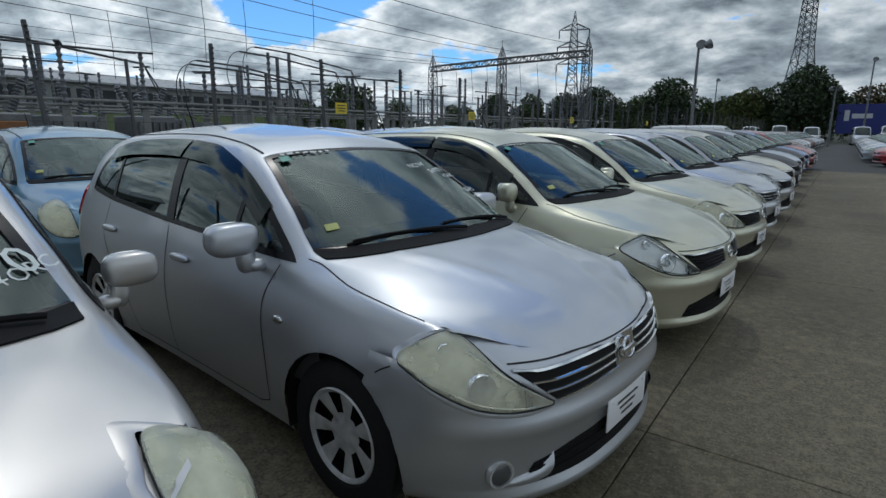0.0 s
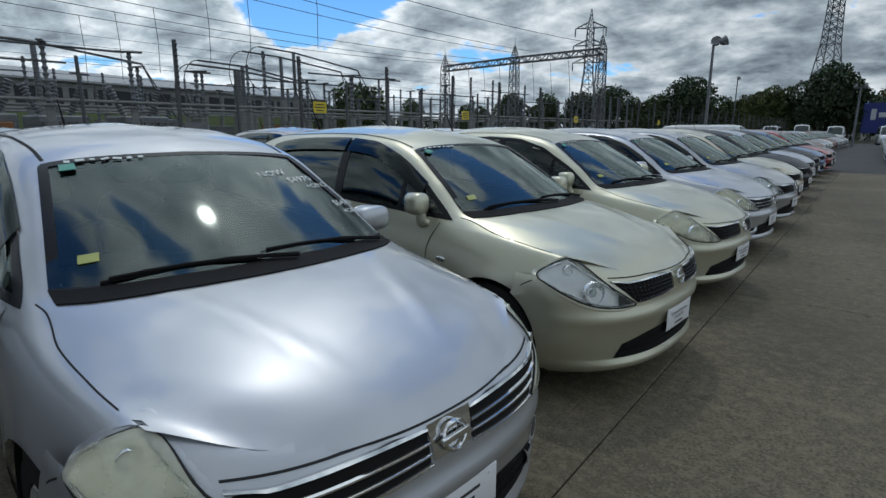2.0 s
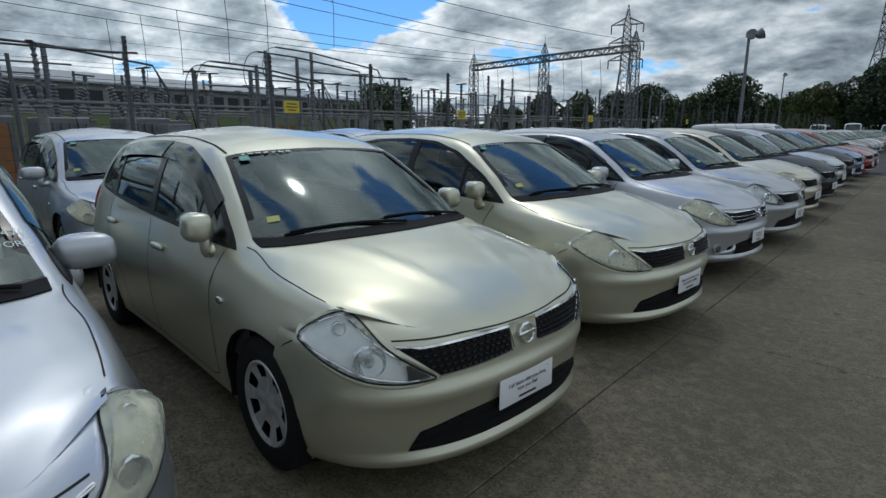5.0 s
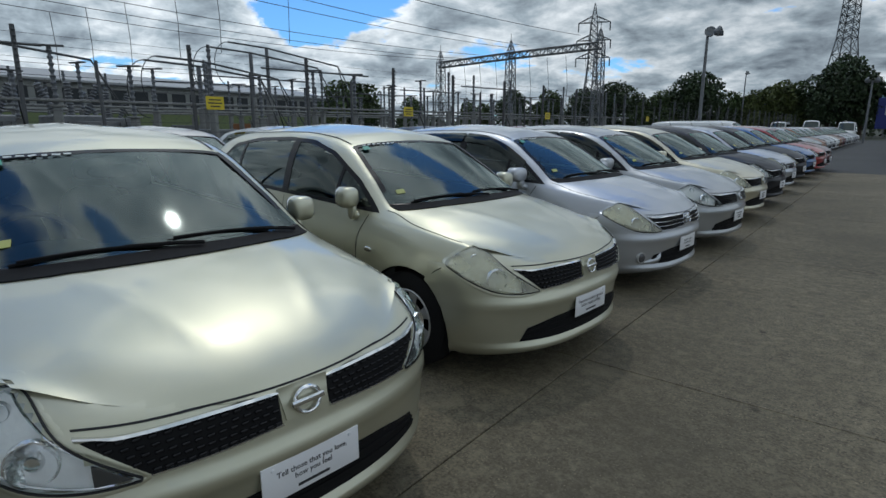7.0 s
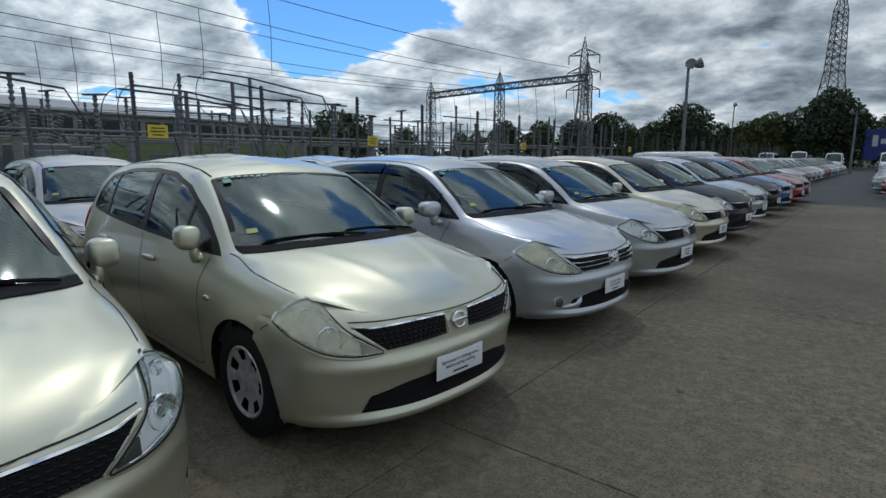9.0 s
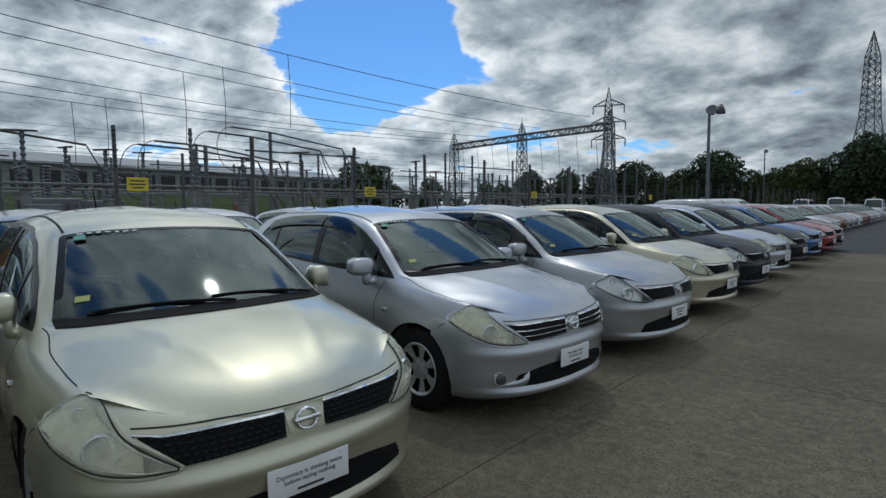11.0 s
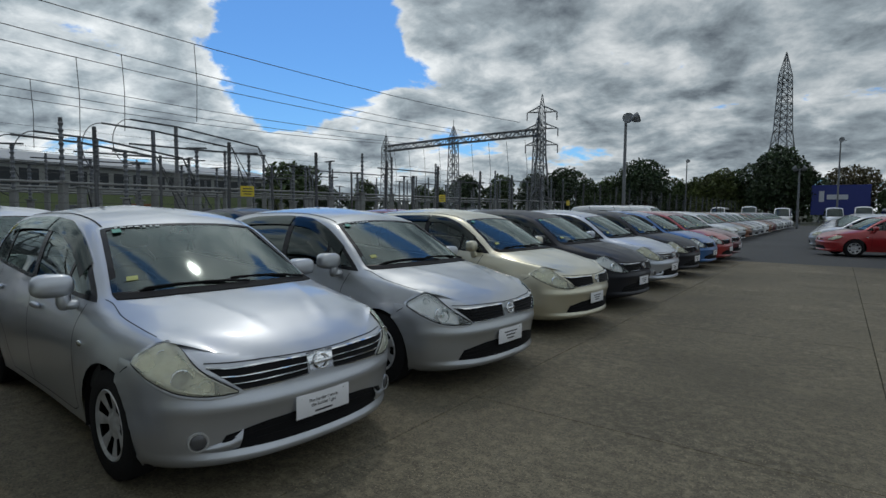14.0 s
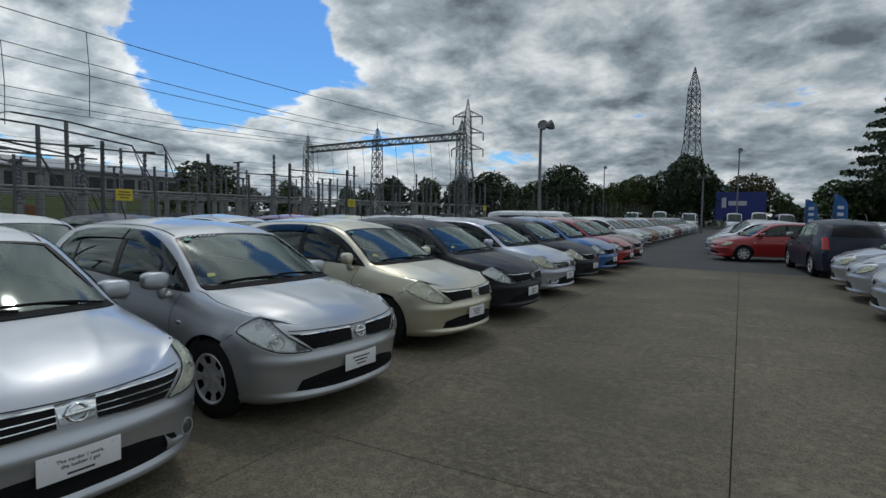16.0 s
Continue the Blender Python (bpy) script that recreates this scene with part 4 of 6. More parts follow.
    for ax in (0.0, -P["base"]):
        for sgn in (1, -1):
            R = P["wheel"] + 0.033
            ys = (sgn * (P["half"] - 0.015), sgn * 0.50)
            for i in range(20):
                a0, a1 = -0.25 + (math.pi + 0.5) * i / 20, -0.25 + (math.pi + 0.5) * (i + 1) / 20
                q = [well.verts.new((ax + R * math.cos(a), y, P["wheel"] + R * math.sin(a))) for a, y in ((a0, ys[0]), (a1, ys[0]), (a1, ys[1]), (a0, ys[1]))]
                well.faces.new(q)
            cap = [well.verts.new((ax + R * math.cos(a), ys[1], P["wheel"] + R * math.sin(a))) for a in np.linspace(-0.25, math.pi + 0.25, 20)]
            well.faces.new(cap)
    box(well, (-1.3, 0, 0.24), (3.7, 1.30, 0.09))
    part("underbody", well, BLACK, root, smooth=False)
    if style == "plain":
        rear = Projector(tree, (1, 0, 0), (0, 1, 0), (0, 0, 1))
        zr = P.get("rear_glass", (1.06, 1.36))
        part("rear_window", patch(rear, [(-0.56, zr[0]), (0.56, zr[0])], [(-0.46, zr[1]), (0.46, zr[1])], 16, 8, 0.004, 0.006), GLOSSBLACK, root)
        for sgn in (1, -1):
            t = patch(rear, [(sgn * 0.60, zr[0] - 0.32), (sgn * 0.74, zr[0] - 0.32)], [(sgn * 0.60, zr[0] - 0.02), (sgn * 0.72, zr[0] - 0.02)], 6, 8, 0.012, 0.014)
            part("tail_lamp", t, REDLENS, root)
        inl_lo, inl_hi = [(-0.46, 0.26), (0.46, 0.26)], [(-0.36, 0.38), (0.36, 0.38)]
        part("air_intake", patch(front, inl_lo, inl_hi, 20, 5, 0.004, 0.006), BLACK, root)
        part("upper_grille", patch(front, [(-0.22, 0.585), (0.22, 0.585)], [(-0.34, 0.645), (0.34, 0.645)], 20, 3, 0.005, 0.006), BLACK, root)
        bdg = lathe(bmesh.new(), [(0.0, 0.012), (0.045, 0.01), (0.05, 0.0)], 20, Matrix.Translation(front.put(0, 0.61, 0.002)[0]) @ Matrix.Rotation(-math.pi / 2, 4, "Z"))
        part("badge", bdg, CHROME, root)
    # cabin
    if far:
        sb = bmesh.new()
        for sx in (-1.6, -2.5):
            box(sb, (sx, 0, 0.78), (0.16, 1.2, 0.75), bevel=0.06)
        part("seats", sb, FABRIC, root)
        wheel_parts(root, P)
        return root, wind, 0.0
    dash = bmesh.new()
    box(dash, (-0.50, 0, 0.90), (0.50, 1.30, 0.12), bevel=0.045)
    box(dash, (-0.60, 0, 0.72), (0.34, 1.32, 0.28), bevel=0.05)
    blob(dash, (-0.66, -0.36, 0.955), (0.13, 0.19, 0.055), 2.4)
    part("dashboard", dash, CABIN, root)
    sw_ = bmesh.new()
    m = Matrix.Translation((-0.90, -0.36, 0.93)) @ Matrix.Rotation(radians(-24), 4, "Y")
    pts = [m @ Vector((0, 0.185 * math.cos(a), 0.185 * math.sin(a))) for a in np.linspace(0, 2 * math.pi, 33)]
    tube(sw_, pts, 0.015, 8)
    blob(sw_, (0, 0, 0), (0.03, 0.07, 0.055), 2.4, m=m)
    for a in (0.15, math.pi - 0.15, -math.pi / 2):
        tube(sw_, [m @ Vector((0, 0.05 * math.cos(a), 0.05 * math.sin(a))), m @ Vector((0, 0.18 * math.cos(a), 0.18 * math.sin(a)))], 0.014, 6)
    part("steering_wheel", sw_, BLACK, root)
    first = None
    for sx, sy in ((-1.35, -0.36), (-1.35, 0.36), (-2.25, -0.36), (-2.25, 0.36)):
        if first:
            s = copy_thing(first, Matrix.Translation((sx, sy, 0)))
            s.parent = root
        else:
            s = new("seat")
            s.parent = root
            b = bmesh.new()
            blob(b, (0.05, 0, 0.50), (0.27, 0.25, 0.10), 3.2)
            part("cushion", b, FABRIC, s)
            b = bmesh.new()
            blob(b, (-0.24, 0, 0.80), (0.085, 0.24, 0.33), 3.0, m=Matrix.Translation((-0.1, 0, 0)) @ Matrix.Rotation(radians(-12), 4, "Y"))
            part("backrest", b, FABRIC, s)
            b = bmesh.new()
            blob(b, (-0.47, 0, 1.185), (0.055, 0.13, 0.085), 2.8)
            part("head_restraint", b, FABRIC, s)
            first = s
        s.matrix_basis = Matrix.Translation((sx, sy, 0))
    mir = bmesh.new()
    blob(mir, (-0.88, 0, 1.285), (0.018, 0.115, 0.032), 2.6)
    part("inner_mirror", mir, BLACK, root)
    ant = bmesh.new()
    tube(ant, [top.put(P.get("aerial", -2.75), 0.0, 0.0)[0], top.put(P.get("aerial", -2.75), 0.0, 0)[0] + Vector((-0.12, 0, 0.22))], [0.008, 0.004], 6)
    part("aerial", ant, BLACK, root)
    for sgn in (1, -1):
        ditch = ribbon(top, [(-0.92, sgn * 0.53), (-1.5, sgn * 0.535), (-2.2, sgn * 0.53), (-2.85, sgn * 0.50)], 0.014, 0.002)
        bmesh.ops.recalc_face_normals(ditch, faces=ditch.faces[:])
        part("roof_ditch", ditch, SEAM, root)

    if style != "plain":
        # grille halves, badge, air intake, card in the number plate's place
        grille = new("grille")
        grille.parent = root
        for sgn in (1, -1):
            flip = (lambda b: b) if sgn > 0 else mirrored
            # patch lies proud of the skin; its black stands in for the shaded depth
            part("recess", flip(patch(front, glo, ghi, 16, 6, 0.003, 0.005)), BLACK, grille)
            part("chrome_strip", flip(patch(front, [(a, b - 0.007) for a, b in ghi], [(a, b + 0.007) for a, b in ghi], 20, 3, lambda u, v: 0.012 * math.sin(math.pi * v) + 0.003, 0.012)), CHROME, grille)
            part("chrome_strip", flip(patch(front, [(a, b - 0.006) for a, b in glo], [(a, b + 0.008) for a, b in glo], 20, 3, lambda u, v: 0.012 * math.sin(math.pi * v) + 0.003, 0.012)), CHROME, grille)
            if style == "bars":
                for t in (0.30, 0.62):
                    l2 = resample(glo, 12) * (1 - t) + resample(ghi, 12) * t
                    part("grille_bar", flip(patch(front, l2 - [0, 0.006], l2 + [0, 0.008], 20, 3, lambda u, v: 0.004 + 0.008 * math.sin(math.pi * v), 0.02)), CHROME, grille)
            else:
                g = bmesh.new()
                a, b = resample(glo, 14), resample(ghi, 14)
                for j in range(5):
                    for i in range(13):
                        s0 = (i + 0.5 + 0.5 * (j % 2)) / 13.5
                        t0 = (j + 0.5) / 5
                        c0 = np.array([np.interp(s0 * 13, range(14), a[:, k]) * (1 - t0) + np.interp(s0 * 13, range(14), b[:, k]) * t0 for k in (0, 1)])
                        p, nrm = front.put(c0[0], c0[1], 0.0)
                        w = (b[-1][0] - b[0][0]) / 13
                        box(g, (0, 0, 0), (0.02, w * 0.62, 0.011), Matrix.Translation(p), 0.003, 1)
                part("mesh_insert", flip(g), GLOSSBLACK, grille, smooth=False)
        pl = patch(front, [(-0.075, 0.60), (0.075, 0.60)], [(-0.09, 0.70), (0.09, 0.70)], 8, 6, 0.008, 0.012)
        part("badge_plinth", pl, PAINT if style == "mesh" else CHROME, root)
        p, nrm = front.put(0, 0.645, 0.02)
        m = Matrix.Translation(p) @ nrm.to_track_quat("Y", "Z").to_matrix().to_4x4()
        bd = bmesh.new()
        pts = [m @ Vector((0.046 * math.cos(a), 0, 0.040 * math.sin(a))) for a in np.linspace(0, 2 * math.pi, 29)]
        tube(bd, pts, 0.0065, 8)
        box(bd, (0, 0.004, 0), (0.118, 0.012, 0.021), m, 0.004, 2)
        part("badge", bd, CHROME, root)
        intake = new("air_intake")
        intake.parent = root
        # no opening is cut here: black colour gives the intake its shade
        part("recess", patch(front, low_lo, low_hi, 26, 5, 0.003, 0.005), BLACK, intake)
        for t in (0.33, 0.66):
            l2 = resample(low_lo, 12) * (1 - t) + resample(low_hi, 12) * t
            part("intake_bar", patch(front, l2 - [0, 0.006], l2 + [0, 0.006], 24, 2, 0.009, 0.008), BLACK, intake)
        part("gasket", ring_patch(front, lowl, 0.012, 0.003, 90, 0.02), GLOSSBLACK, intake)
        for sgn in (1, -1):
            if style == "bars":
                flip = (lambda b: b) if sgn > 0 else mirrored
                p, nrm = corner.put(0.085, 0.335, 0.0)
                mq = Matrix.Translation(p + Vector((0.004, 0, 0))) @ Vector((0.93, 0.36, 0)).to_track_quat("Y", "Z").to_matrix().to_4x4()
                f = lathe(bmesh.new(), [(0.0, 0.012), (0.03, 0.010), (0.040, 0.004), (0.042, -0.02)], 24, mq)
                fl = part("fog_lamp", flip(f), AMBER, root)
                f = lathe(bmesh.new(), [(0.042, -0.01), (0.043, 0.008), (0.05, 0.008), (0.054, -0.012)], 24, mq)
                part("fog_bezel", flip(f), ALLOY, root)
                f = patch(front, [(0.47, 0.272), (0.52, 0.266), (0.64, 0.275)], [(0.45, 0.375), (0.50, 0.335), (0.60, 0.305)], 8, 6, lambda u, v: 0.022 * math.sin(math.pi * v) * (1 - 0.5 * u), 0.004)
                part("bumper_fin", flip(f), PAINT, root)
        px = front.put(0, 0.42, 0.018)[0].x
        card = bmesh.new()
        box(card, (px, 0, 0.418), (0.006, 0.368, 0.130), Matrix.Translation((0, 0, 0)), 0.0025, 2)
        for sgn in (-1, 1):
            lathe(card, [(0.0, 0.004), (0.006, 0.003), (0.007, 0.0)], 10, Matrix.Translation((px + 0.003, sgn * 0.145, 0.465)) @ Matrix.Rotation(-math.pi / 2, 4, "Z"))
        part("message_card", card, BOARD, root, "white printed card fixed in place of the plate")
    wheel_parts(root, P, alloy=(style == "bars"))
    return root, wind, px if style != "plain" else 0.0


def recolour(root, mat):
    for o in root.children_recursive:
        if o.type == "MESH":
            for s in o.material_slots:
                if s.material is PAINT:
                    s.link = "OBJECT"
                    s.material = mat


def park(proto, y, x=0.0, yaw=-4.0, colour="silver", label="", group="", z=0.0):
    """Puts a copy of a car with its nose badge at (x, y)."""
    r = Matrix.Rotation(radians(yaw), 4, "Z")
    at = Vector((x, y, z)) - (r @ Vector((0.765, 0, 0)))
    c = copy_thing(proto, Matrix.Translation(at) @ r)
    recolour(c, PAINTS[colour])
    tagged(c, label, "car", group)
    return c

# ---- ground ----
def sheet(name, x0, x1, y0, y1, z, mat, label, step=None):
    bm = bmesh.new()
    vs = [bm.verts.new(p) for p in ((x0, y0, z), (x1, y0, z), (x1, y1, z), (x0, y1, z))]
    bm.faces.new(vs)
    ob = new(name, mesh_of(name, bm, mat, False))
    return tagged(ob, label, name, kind="structure")


sheet("ground", -1500, 1500, -1500, 1500, -0.05, GRASS, "rough grass land reaching the horizon round the yard")
sheet("road", -9.2, 60, 26.42, 82, -0.004, ASPHALT, "dark asphalt lane between the far rows of cars")
base = sheet("pavement", -9.2, 60, -30, 26.42, -0.02, JOINT, "stained concrete yard of large slabs with dark joints")
XJ = [-9.2, -7.9, -5.26, -2.62, 0.02, 2.72, 5.42, 8.12, 13.5, 20, 40, 60]
YJ = [-30, -20, -12.2, -8.3, -4.4, -0.6, 3.29, 7.2, 11.1, 15.0, 18.9, 22.8, 26.42]
slab_meshes = {}
for xa, xb in zip(XJ, XJ[1:]):
    for ya, yb in zip(YJ, YJ[1:]):
        key = (round(xb - xa, 3), round(yb - ya, 3))
        if key not in slab_meshes:
            bm = bmesh.new()
            box(bm, (0, 0, -0.04), (key[0] - 0.007, key[1] - 0.007, 0.08), bevel=0.004, seg=1)
            slab_meshes[key] = mesh_of("slab", bm, CONCRETE, False)
        s = new("slab", slab_meshes[key])
        s.location = ((xa + xb) / 2, (ya + yb) / 2, 0)
        s.parent = base

# ---- the cars of the row ----
bars, SCREEN, CARD_X = build_car(HATCH, "hatchback_car", "bars")
CARD_X += 0.003
meshy, _, _ = build_car(HATCH, "hatchback_car", "mesh")

COMPACT = dict(HATCH)
COMPACT.update(
    zt=[(-3.40, 0.72), (-3.36, 0.95), (-3.28, 1.17), (-3.12, 1.37), (-2.9, 1.43), (-2.4, 1.50), (-1.9, 1.52), (-1.5, 1.51), (-1.10, 1.462), (-0.90, 1.395), (-0.5, 1.19), (-0.12, 1.0), (0.1, 0.955), (0.35, 0.885), (0.6, 0.775), (0.72, 0.71), (0.775, 0.66)],
    lamp_lo=[(-0.06, 0.60), (0.08, 0.585), (0.20, 0.60), (0.33, 0.66), (0.40, 0.72)],
    lamp_hi=[(-0.06, 0.60), (0.06, 0.68), (0.20, 0.765), (0.31, 0.775), (0.40, 0.72)], crease=False)
plain, _, _ = build_car(COMPACT, "compact_car", "plain")
SMALL = dict(COMPACT)
SMALL.update(
    zt=COMPACT["zt"][:12] + [(0.1, 0.968), (0.35, 0.93), (0.6, 0.85), (0.72, 0.775), (0.775, 0.69)],
    lamp_lo=[(0.0, 0.565), (0.09, 0.535), (0.20, 0.555), (0.31, 0.64), (0.395, 0.77)],
    lamp_hi=[(0.0, 0.565), (0.035, 0.70), (0.14, 0.815), (0.28, 0.865), (0.395, 0.77)])
small, _, _ = build_car(SMALL, "small_car", "plain")
distant, _, _ = build_car(COMPACT, "compact_car", "plain", True)
for q in (bars, meshy, plain, small, distant):
    q["label"] = ""
ROW = "row of parked hatchbacks facing the lane"
LINE = [
    (bars, 2.75, 0.02, -5.0, "silver", "silver hatchback with yellowed headlights and chrome-barred grille", "c1"),
    (meshy, 4.97, 0.045, -4.5, "champagne", "pale gold hatchback with clear headlights and black mesh grille", "c2"),
    (meshy, 7.17, 0.02, -4.8, "champagne", "pale gold hatchback with hazy headlights and black mesh grille", "c3"),
    (bars, 9.51, -0.04, -4.0, "silver", "silver hatchback with alloy wheels and chrome-barred grille", "c4"),
    (meshy, 11.66, -0.015, -4.0, "grey silver", "grey-silver hatchback with black mesh grille and white card", "c5"),
    (meshy, 14.20, -0.16, -4.0, "pale champagne", "cream-gold hatchback with black mesh grille in the row", "c6"),
    (meshy, 16.35, -0.18, -4.0, "black", "black hatchback with pale headlights in the row", "c7"),
    (bars, 18.90, -0.30, -4.0, "bluish silver", "bluish silver hatchback parked in the row", "c8"),
    (meshy, 21.30, -0.35, -4.0, "black", "black hatchback with a white card at its bumper", "c9"),
    (meshy, 23.60, -0.35, -4.0, "blue", "bright blue hatchback with a white card", "c10"),
    (meshy, 25.60, -0.25, -4.0, "red", "red hatchback near the end of the row", "c11"),
    (meshy, 27.40, -0.25, -4.0, "dark red", "dark red hatchback ending the row", "c12"),
]
cars = {}
for proto, y, x, yaw, colour, label, key in LINE:
    cars[key] = park(proto, y, x, yaw, colour, label, ROW)

# second row close behind, same way round
BACK = "second row of parked cars by the fence"
for i, (y, colour, proto) in enumerate(((3.2, "light blue", small), (5.4, "silver", bars), (7.55, "warm silver", bars), (9.8, "silver", bars), (11.98, "white", meshy), (13.8, "dark navy", meshy), (16.0, "white", meshy), (18.2, "red", meshy), (20.3, "champagne", meshy), (22.5, "silver", bars), (24.6, "white", meshy))):
    park(proto, y, -4.62, -4.0, colour, colour + " hatchback in the row along the substation fence", BACK)
for q in (bars, meshy):
    for o in (*q.children_recursive, q):
        bpy.data.objects.remove(o)

# one car has no wind deflectors
for o in [q for q in cars["c3"].children if q.name.startswith("door_visor")]:
    bpy.data.objects.remove(o)
# squarer mirrors on some of them
for key in ("c2", "c3", "c6"):
    for o in cars[key].children:
        if o.name.startswith(("door_mirror", "mirror_glass")):
            side_of = 1 if sum(v.co.y for v in o.data.vertices) > 0 else -1
            p = Vector((-0.56, side_of * (HATCH["half"] + 0.01), 0))
            o.matrix_local = Matrix.Translation(p) @ Matrix.Diagonal((1.0, 0.62, 1.0, 1)) @ Matrix.Translation(-p - Vector((0, side_of * 0.075, 0)))

# the far mirrors sit tighter to the door
for key in ("c1", "c4", "c5", "c7", "c8", "c9"):
    for o in cars[key].children:
        if o.name.startswith(("door_mirror", "mirror_glass")) and sum(v.co.y for v in o.data.vertices) > 0:
            o.matrix_local = Matrix.Translation((-0.03, -0.07, -0.02))

# labels, writing and cards on the cars of the row
def front_frame(p, n=(1, 0, 0)):
    n = Vector(n).normalized()
    x = Vector((0, 1, 0))
    x = (x - n * x.dot(n)).normalized()
    y = n.cross(x)
    return Matrix.Translation(p) @ Matrix((x, y, n)).transposed().to_4x4()


WORDS = {
    "c2": ("Tell those that you love,", "how you feel"),
    "c3": ("Diplomacy is thinking twice", "before saying nothing"),
    "c4": ("The harder I work,", "the luckier I get"),
}
for key, car in cars.items():
    card = next(o for o in car.children if o.name.startswith("message_card"))
    if key in WORDS:
        for i, w in enumerate(WORDS[key]):
            lettering("printed_text", w, 0.027, INK, card, front_frame((CARD_X + 0.0008, 0, 0.440 - 0.027 * i)))
        bm = bmesh.new()
        box(bm, (CARD_X + 0.0006, 0.0, 0.375), (0.0008, 0.12, 0.010))
        part("printed_line", bm, INK, card, smooth=False)
    else:
        for i, w in enumerate((0.20, 0.15, 0.11)):
            bm = bmesh.new()
            box(bm, (CARD_X + 0.0006, 0.0, 0.443 - 0.028 * i), (0.0008, w, 0.011))
            part("printed_line", bm, INK, card, smooth=False)


def screen_place(y, q, off=0.010):
    p, n = SCREEN.put(y, q, off)
    return front_frame(p, n)


def on_screen(car):
    return next(o for o in car.children if o.name.startswith("windscreen") and "seal" not in o.name)


cars["c0"] = copy_thing(small, Matrix.Translation((-0.74, 0.49, 0)) @ Matrix.Rotation(radians(-4.5), 4, "Z") @ Matrix.Diagonal((0.84, 1, 1.05, 1)))
recolour(cars["c0"], PAINTS["warm silver"])
for o in cars["c0"].children:
    if o.name.startswith(("door_mirror", "mirror_glass")):
        side_of = 1 if sum(v.co.y for v in o.data.vertices) > 0 else -1
        p = Vector((-0.55, side_of * (HATCH["half"] - 0.02), 0.93))
        o.matrix_local = Matrix.Translation(p) @ Matrix.Diagonal((0.8, 0.72, 0.72, 1)) @ Matrix.Translation(-p)
tagged(cars["c0"], "warm silver small car with a price chalked on its windscreen", "car", ROW)
for key, words in (("c0", (("$5970", 0.15, 0.47, 0.94, 25), ("+ORC", 0.07, 0.61, 0.97, 35))), ("c1", (("NOW", 0.062, 0.33, 1.32, 12), ("$4970", 0.062, 0.46, 1.27, 12), ("+ORC", 0.05, 0.53, 1.22, 12), ("$5470", 0.055, 0.60, 1.08, 12), ("+ORC", 0.045, 0.62, 1.02, 12)))):
    for w, size, y, q, turn in words:
        lettering("chalk_writing", w, size, CHALK, on_screen(cars[key]), screen_place(y, q) @ Matrix.Rotation(radians(turn), 4, "Z"), "white chalk writing on the glass")

for key in ("c3", "c6", "c9"):
    for o in cars[key].children_recursive:
        for sl in o.material_slots:
            if sl.material in (REFLECT, LENS_C):
                sl.link, sl.material = "OBJECT", (HAZE if sl.material is REFLECT else LENS_Y)
for key in ("c1", "c2", "c3", "c4", "c5"):
    pane = on_screen(cars[key])
    rk = random.Random(key)
    for i in range(7):
        bm = bmesh.new()
        box(bm, (0, 0, 0), (rk.uniform(0.016, 0.034), rk.uniform(0.010, 0.018), 0.001))
        o = part("chalk_mark", bm, CHALK, pane, smooth=False)
        o.matrix_local = screen_place(-0.46 + 0.045 * i, 1.507 + 0.004 * math.sin(i)) @ Matrix.Rotation(rk.uniform(-0.3, 0.3), 4, "Z")

# ---- other cars ----
VAN = dict(HATCH)
VAN.update(
    tail=-3.90, base=2.70, half=0.86, mirror=0.05, crease=False, aerial=-0.8,
    zt=[(-3.90, 0.70), (-3.88, 1.10), (-3.84, 1.80), (-3.7, 2.02), (-3.0, 2.08), (-1.0, 2.08), (-0.5, 2.05), (-0.3, 1.95), (0.0, 1.60), (0.35, 1.17), (0.5, 1.06), (0.65, 0.95), (0.775, 0.78)],
    y4=[(-3.9, 0.62), (-3.7, 0.66), (-1.0, 0.68), (-0.3, 0.68), (0.35, 0.74), (0.775, 0.60)],
    z4=[(-3.9, 0.69), (-3.84, 1.74), (-3.7, 1.94), (-3.0, 1.99), (-0.5, 1.97), (-0.3, 1.90), (0.0, 1.56), (0.35, 1.13), (0.5, 1.03), (0.775, 0.80)],
    y3=[(-3.9, 0.72), (-3.6, 0.80), (-1.0, 0.82), (0.3, 0.80), (0.775, 0.70)],
    z3=[(-3.9, 0.68), (-3.8, 1.05), (-1.0, 1.08), (0.3, 1.05), (0.775, 0.82)],
    bow=[(-3.9, -0.06), (-3.0, 0.0), (-0.5, 0.06), (0.2, 0.16), (0.775, 0.40)],
    xn=[(0.17, 0.68), (0.21, 0.75), (0.28, 0.79), (0.46, 0.80), (0.62, 0.79), (0.72, 0.765), (0.80, 0.70), (0.88, 0.56)],
    screen_lo=[(0.0, 0.44), (0.35, 0.46), (0.60, 0.50), (0.70, 0.54)],
    screen_hi=[(0.0, 1.40), (0.30, 1.40), (0.50, 1.39), (0.62, 1.375)],
    side=[(0.08, 1.14), (-0.9, 1.14), (-2.0, 1.14), (-2.8, 1.14), (-3.55, 1.15), (-3.6, 1.45), (-3.55, 1.75), (-2.8, 1.80), (-2.0, 1.80), (-1.0, 1.80), (-0.42, 1.76), (-0.15, 1.45)],
    pillars=(-0.35, -1.0, -2.3), doors=(-0.1, -1.0, -2.3), handles=((-0.85, 0.98), (-1.15, 0.98)), rear_glass=(1.20, 1.75),
    lamp_lo=[(0.02, 0.66), (0.12, 0.655), (0.24, 0.68), (0.33, 0.74), (0.40, 0.80)], lamp_hi=[(0.02, 0.66), (0.08, 0.74), (0.22, 0.84), (0.32, 0.86), (0.40, 0.80)])
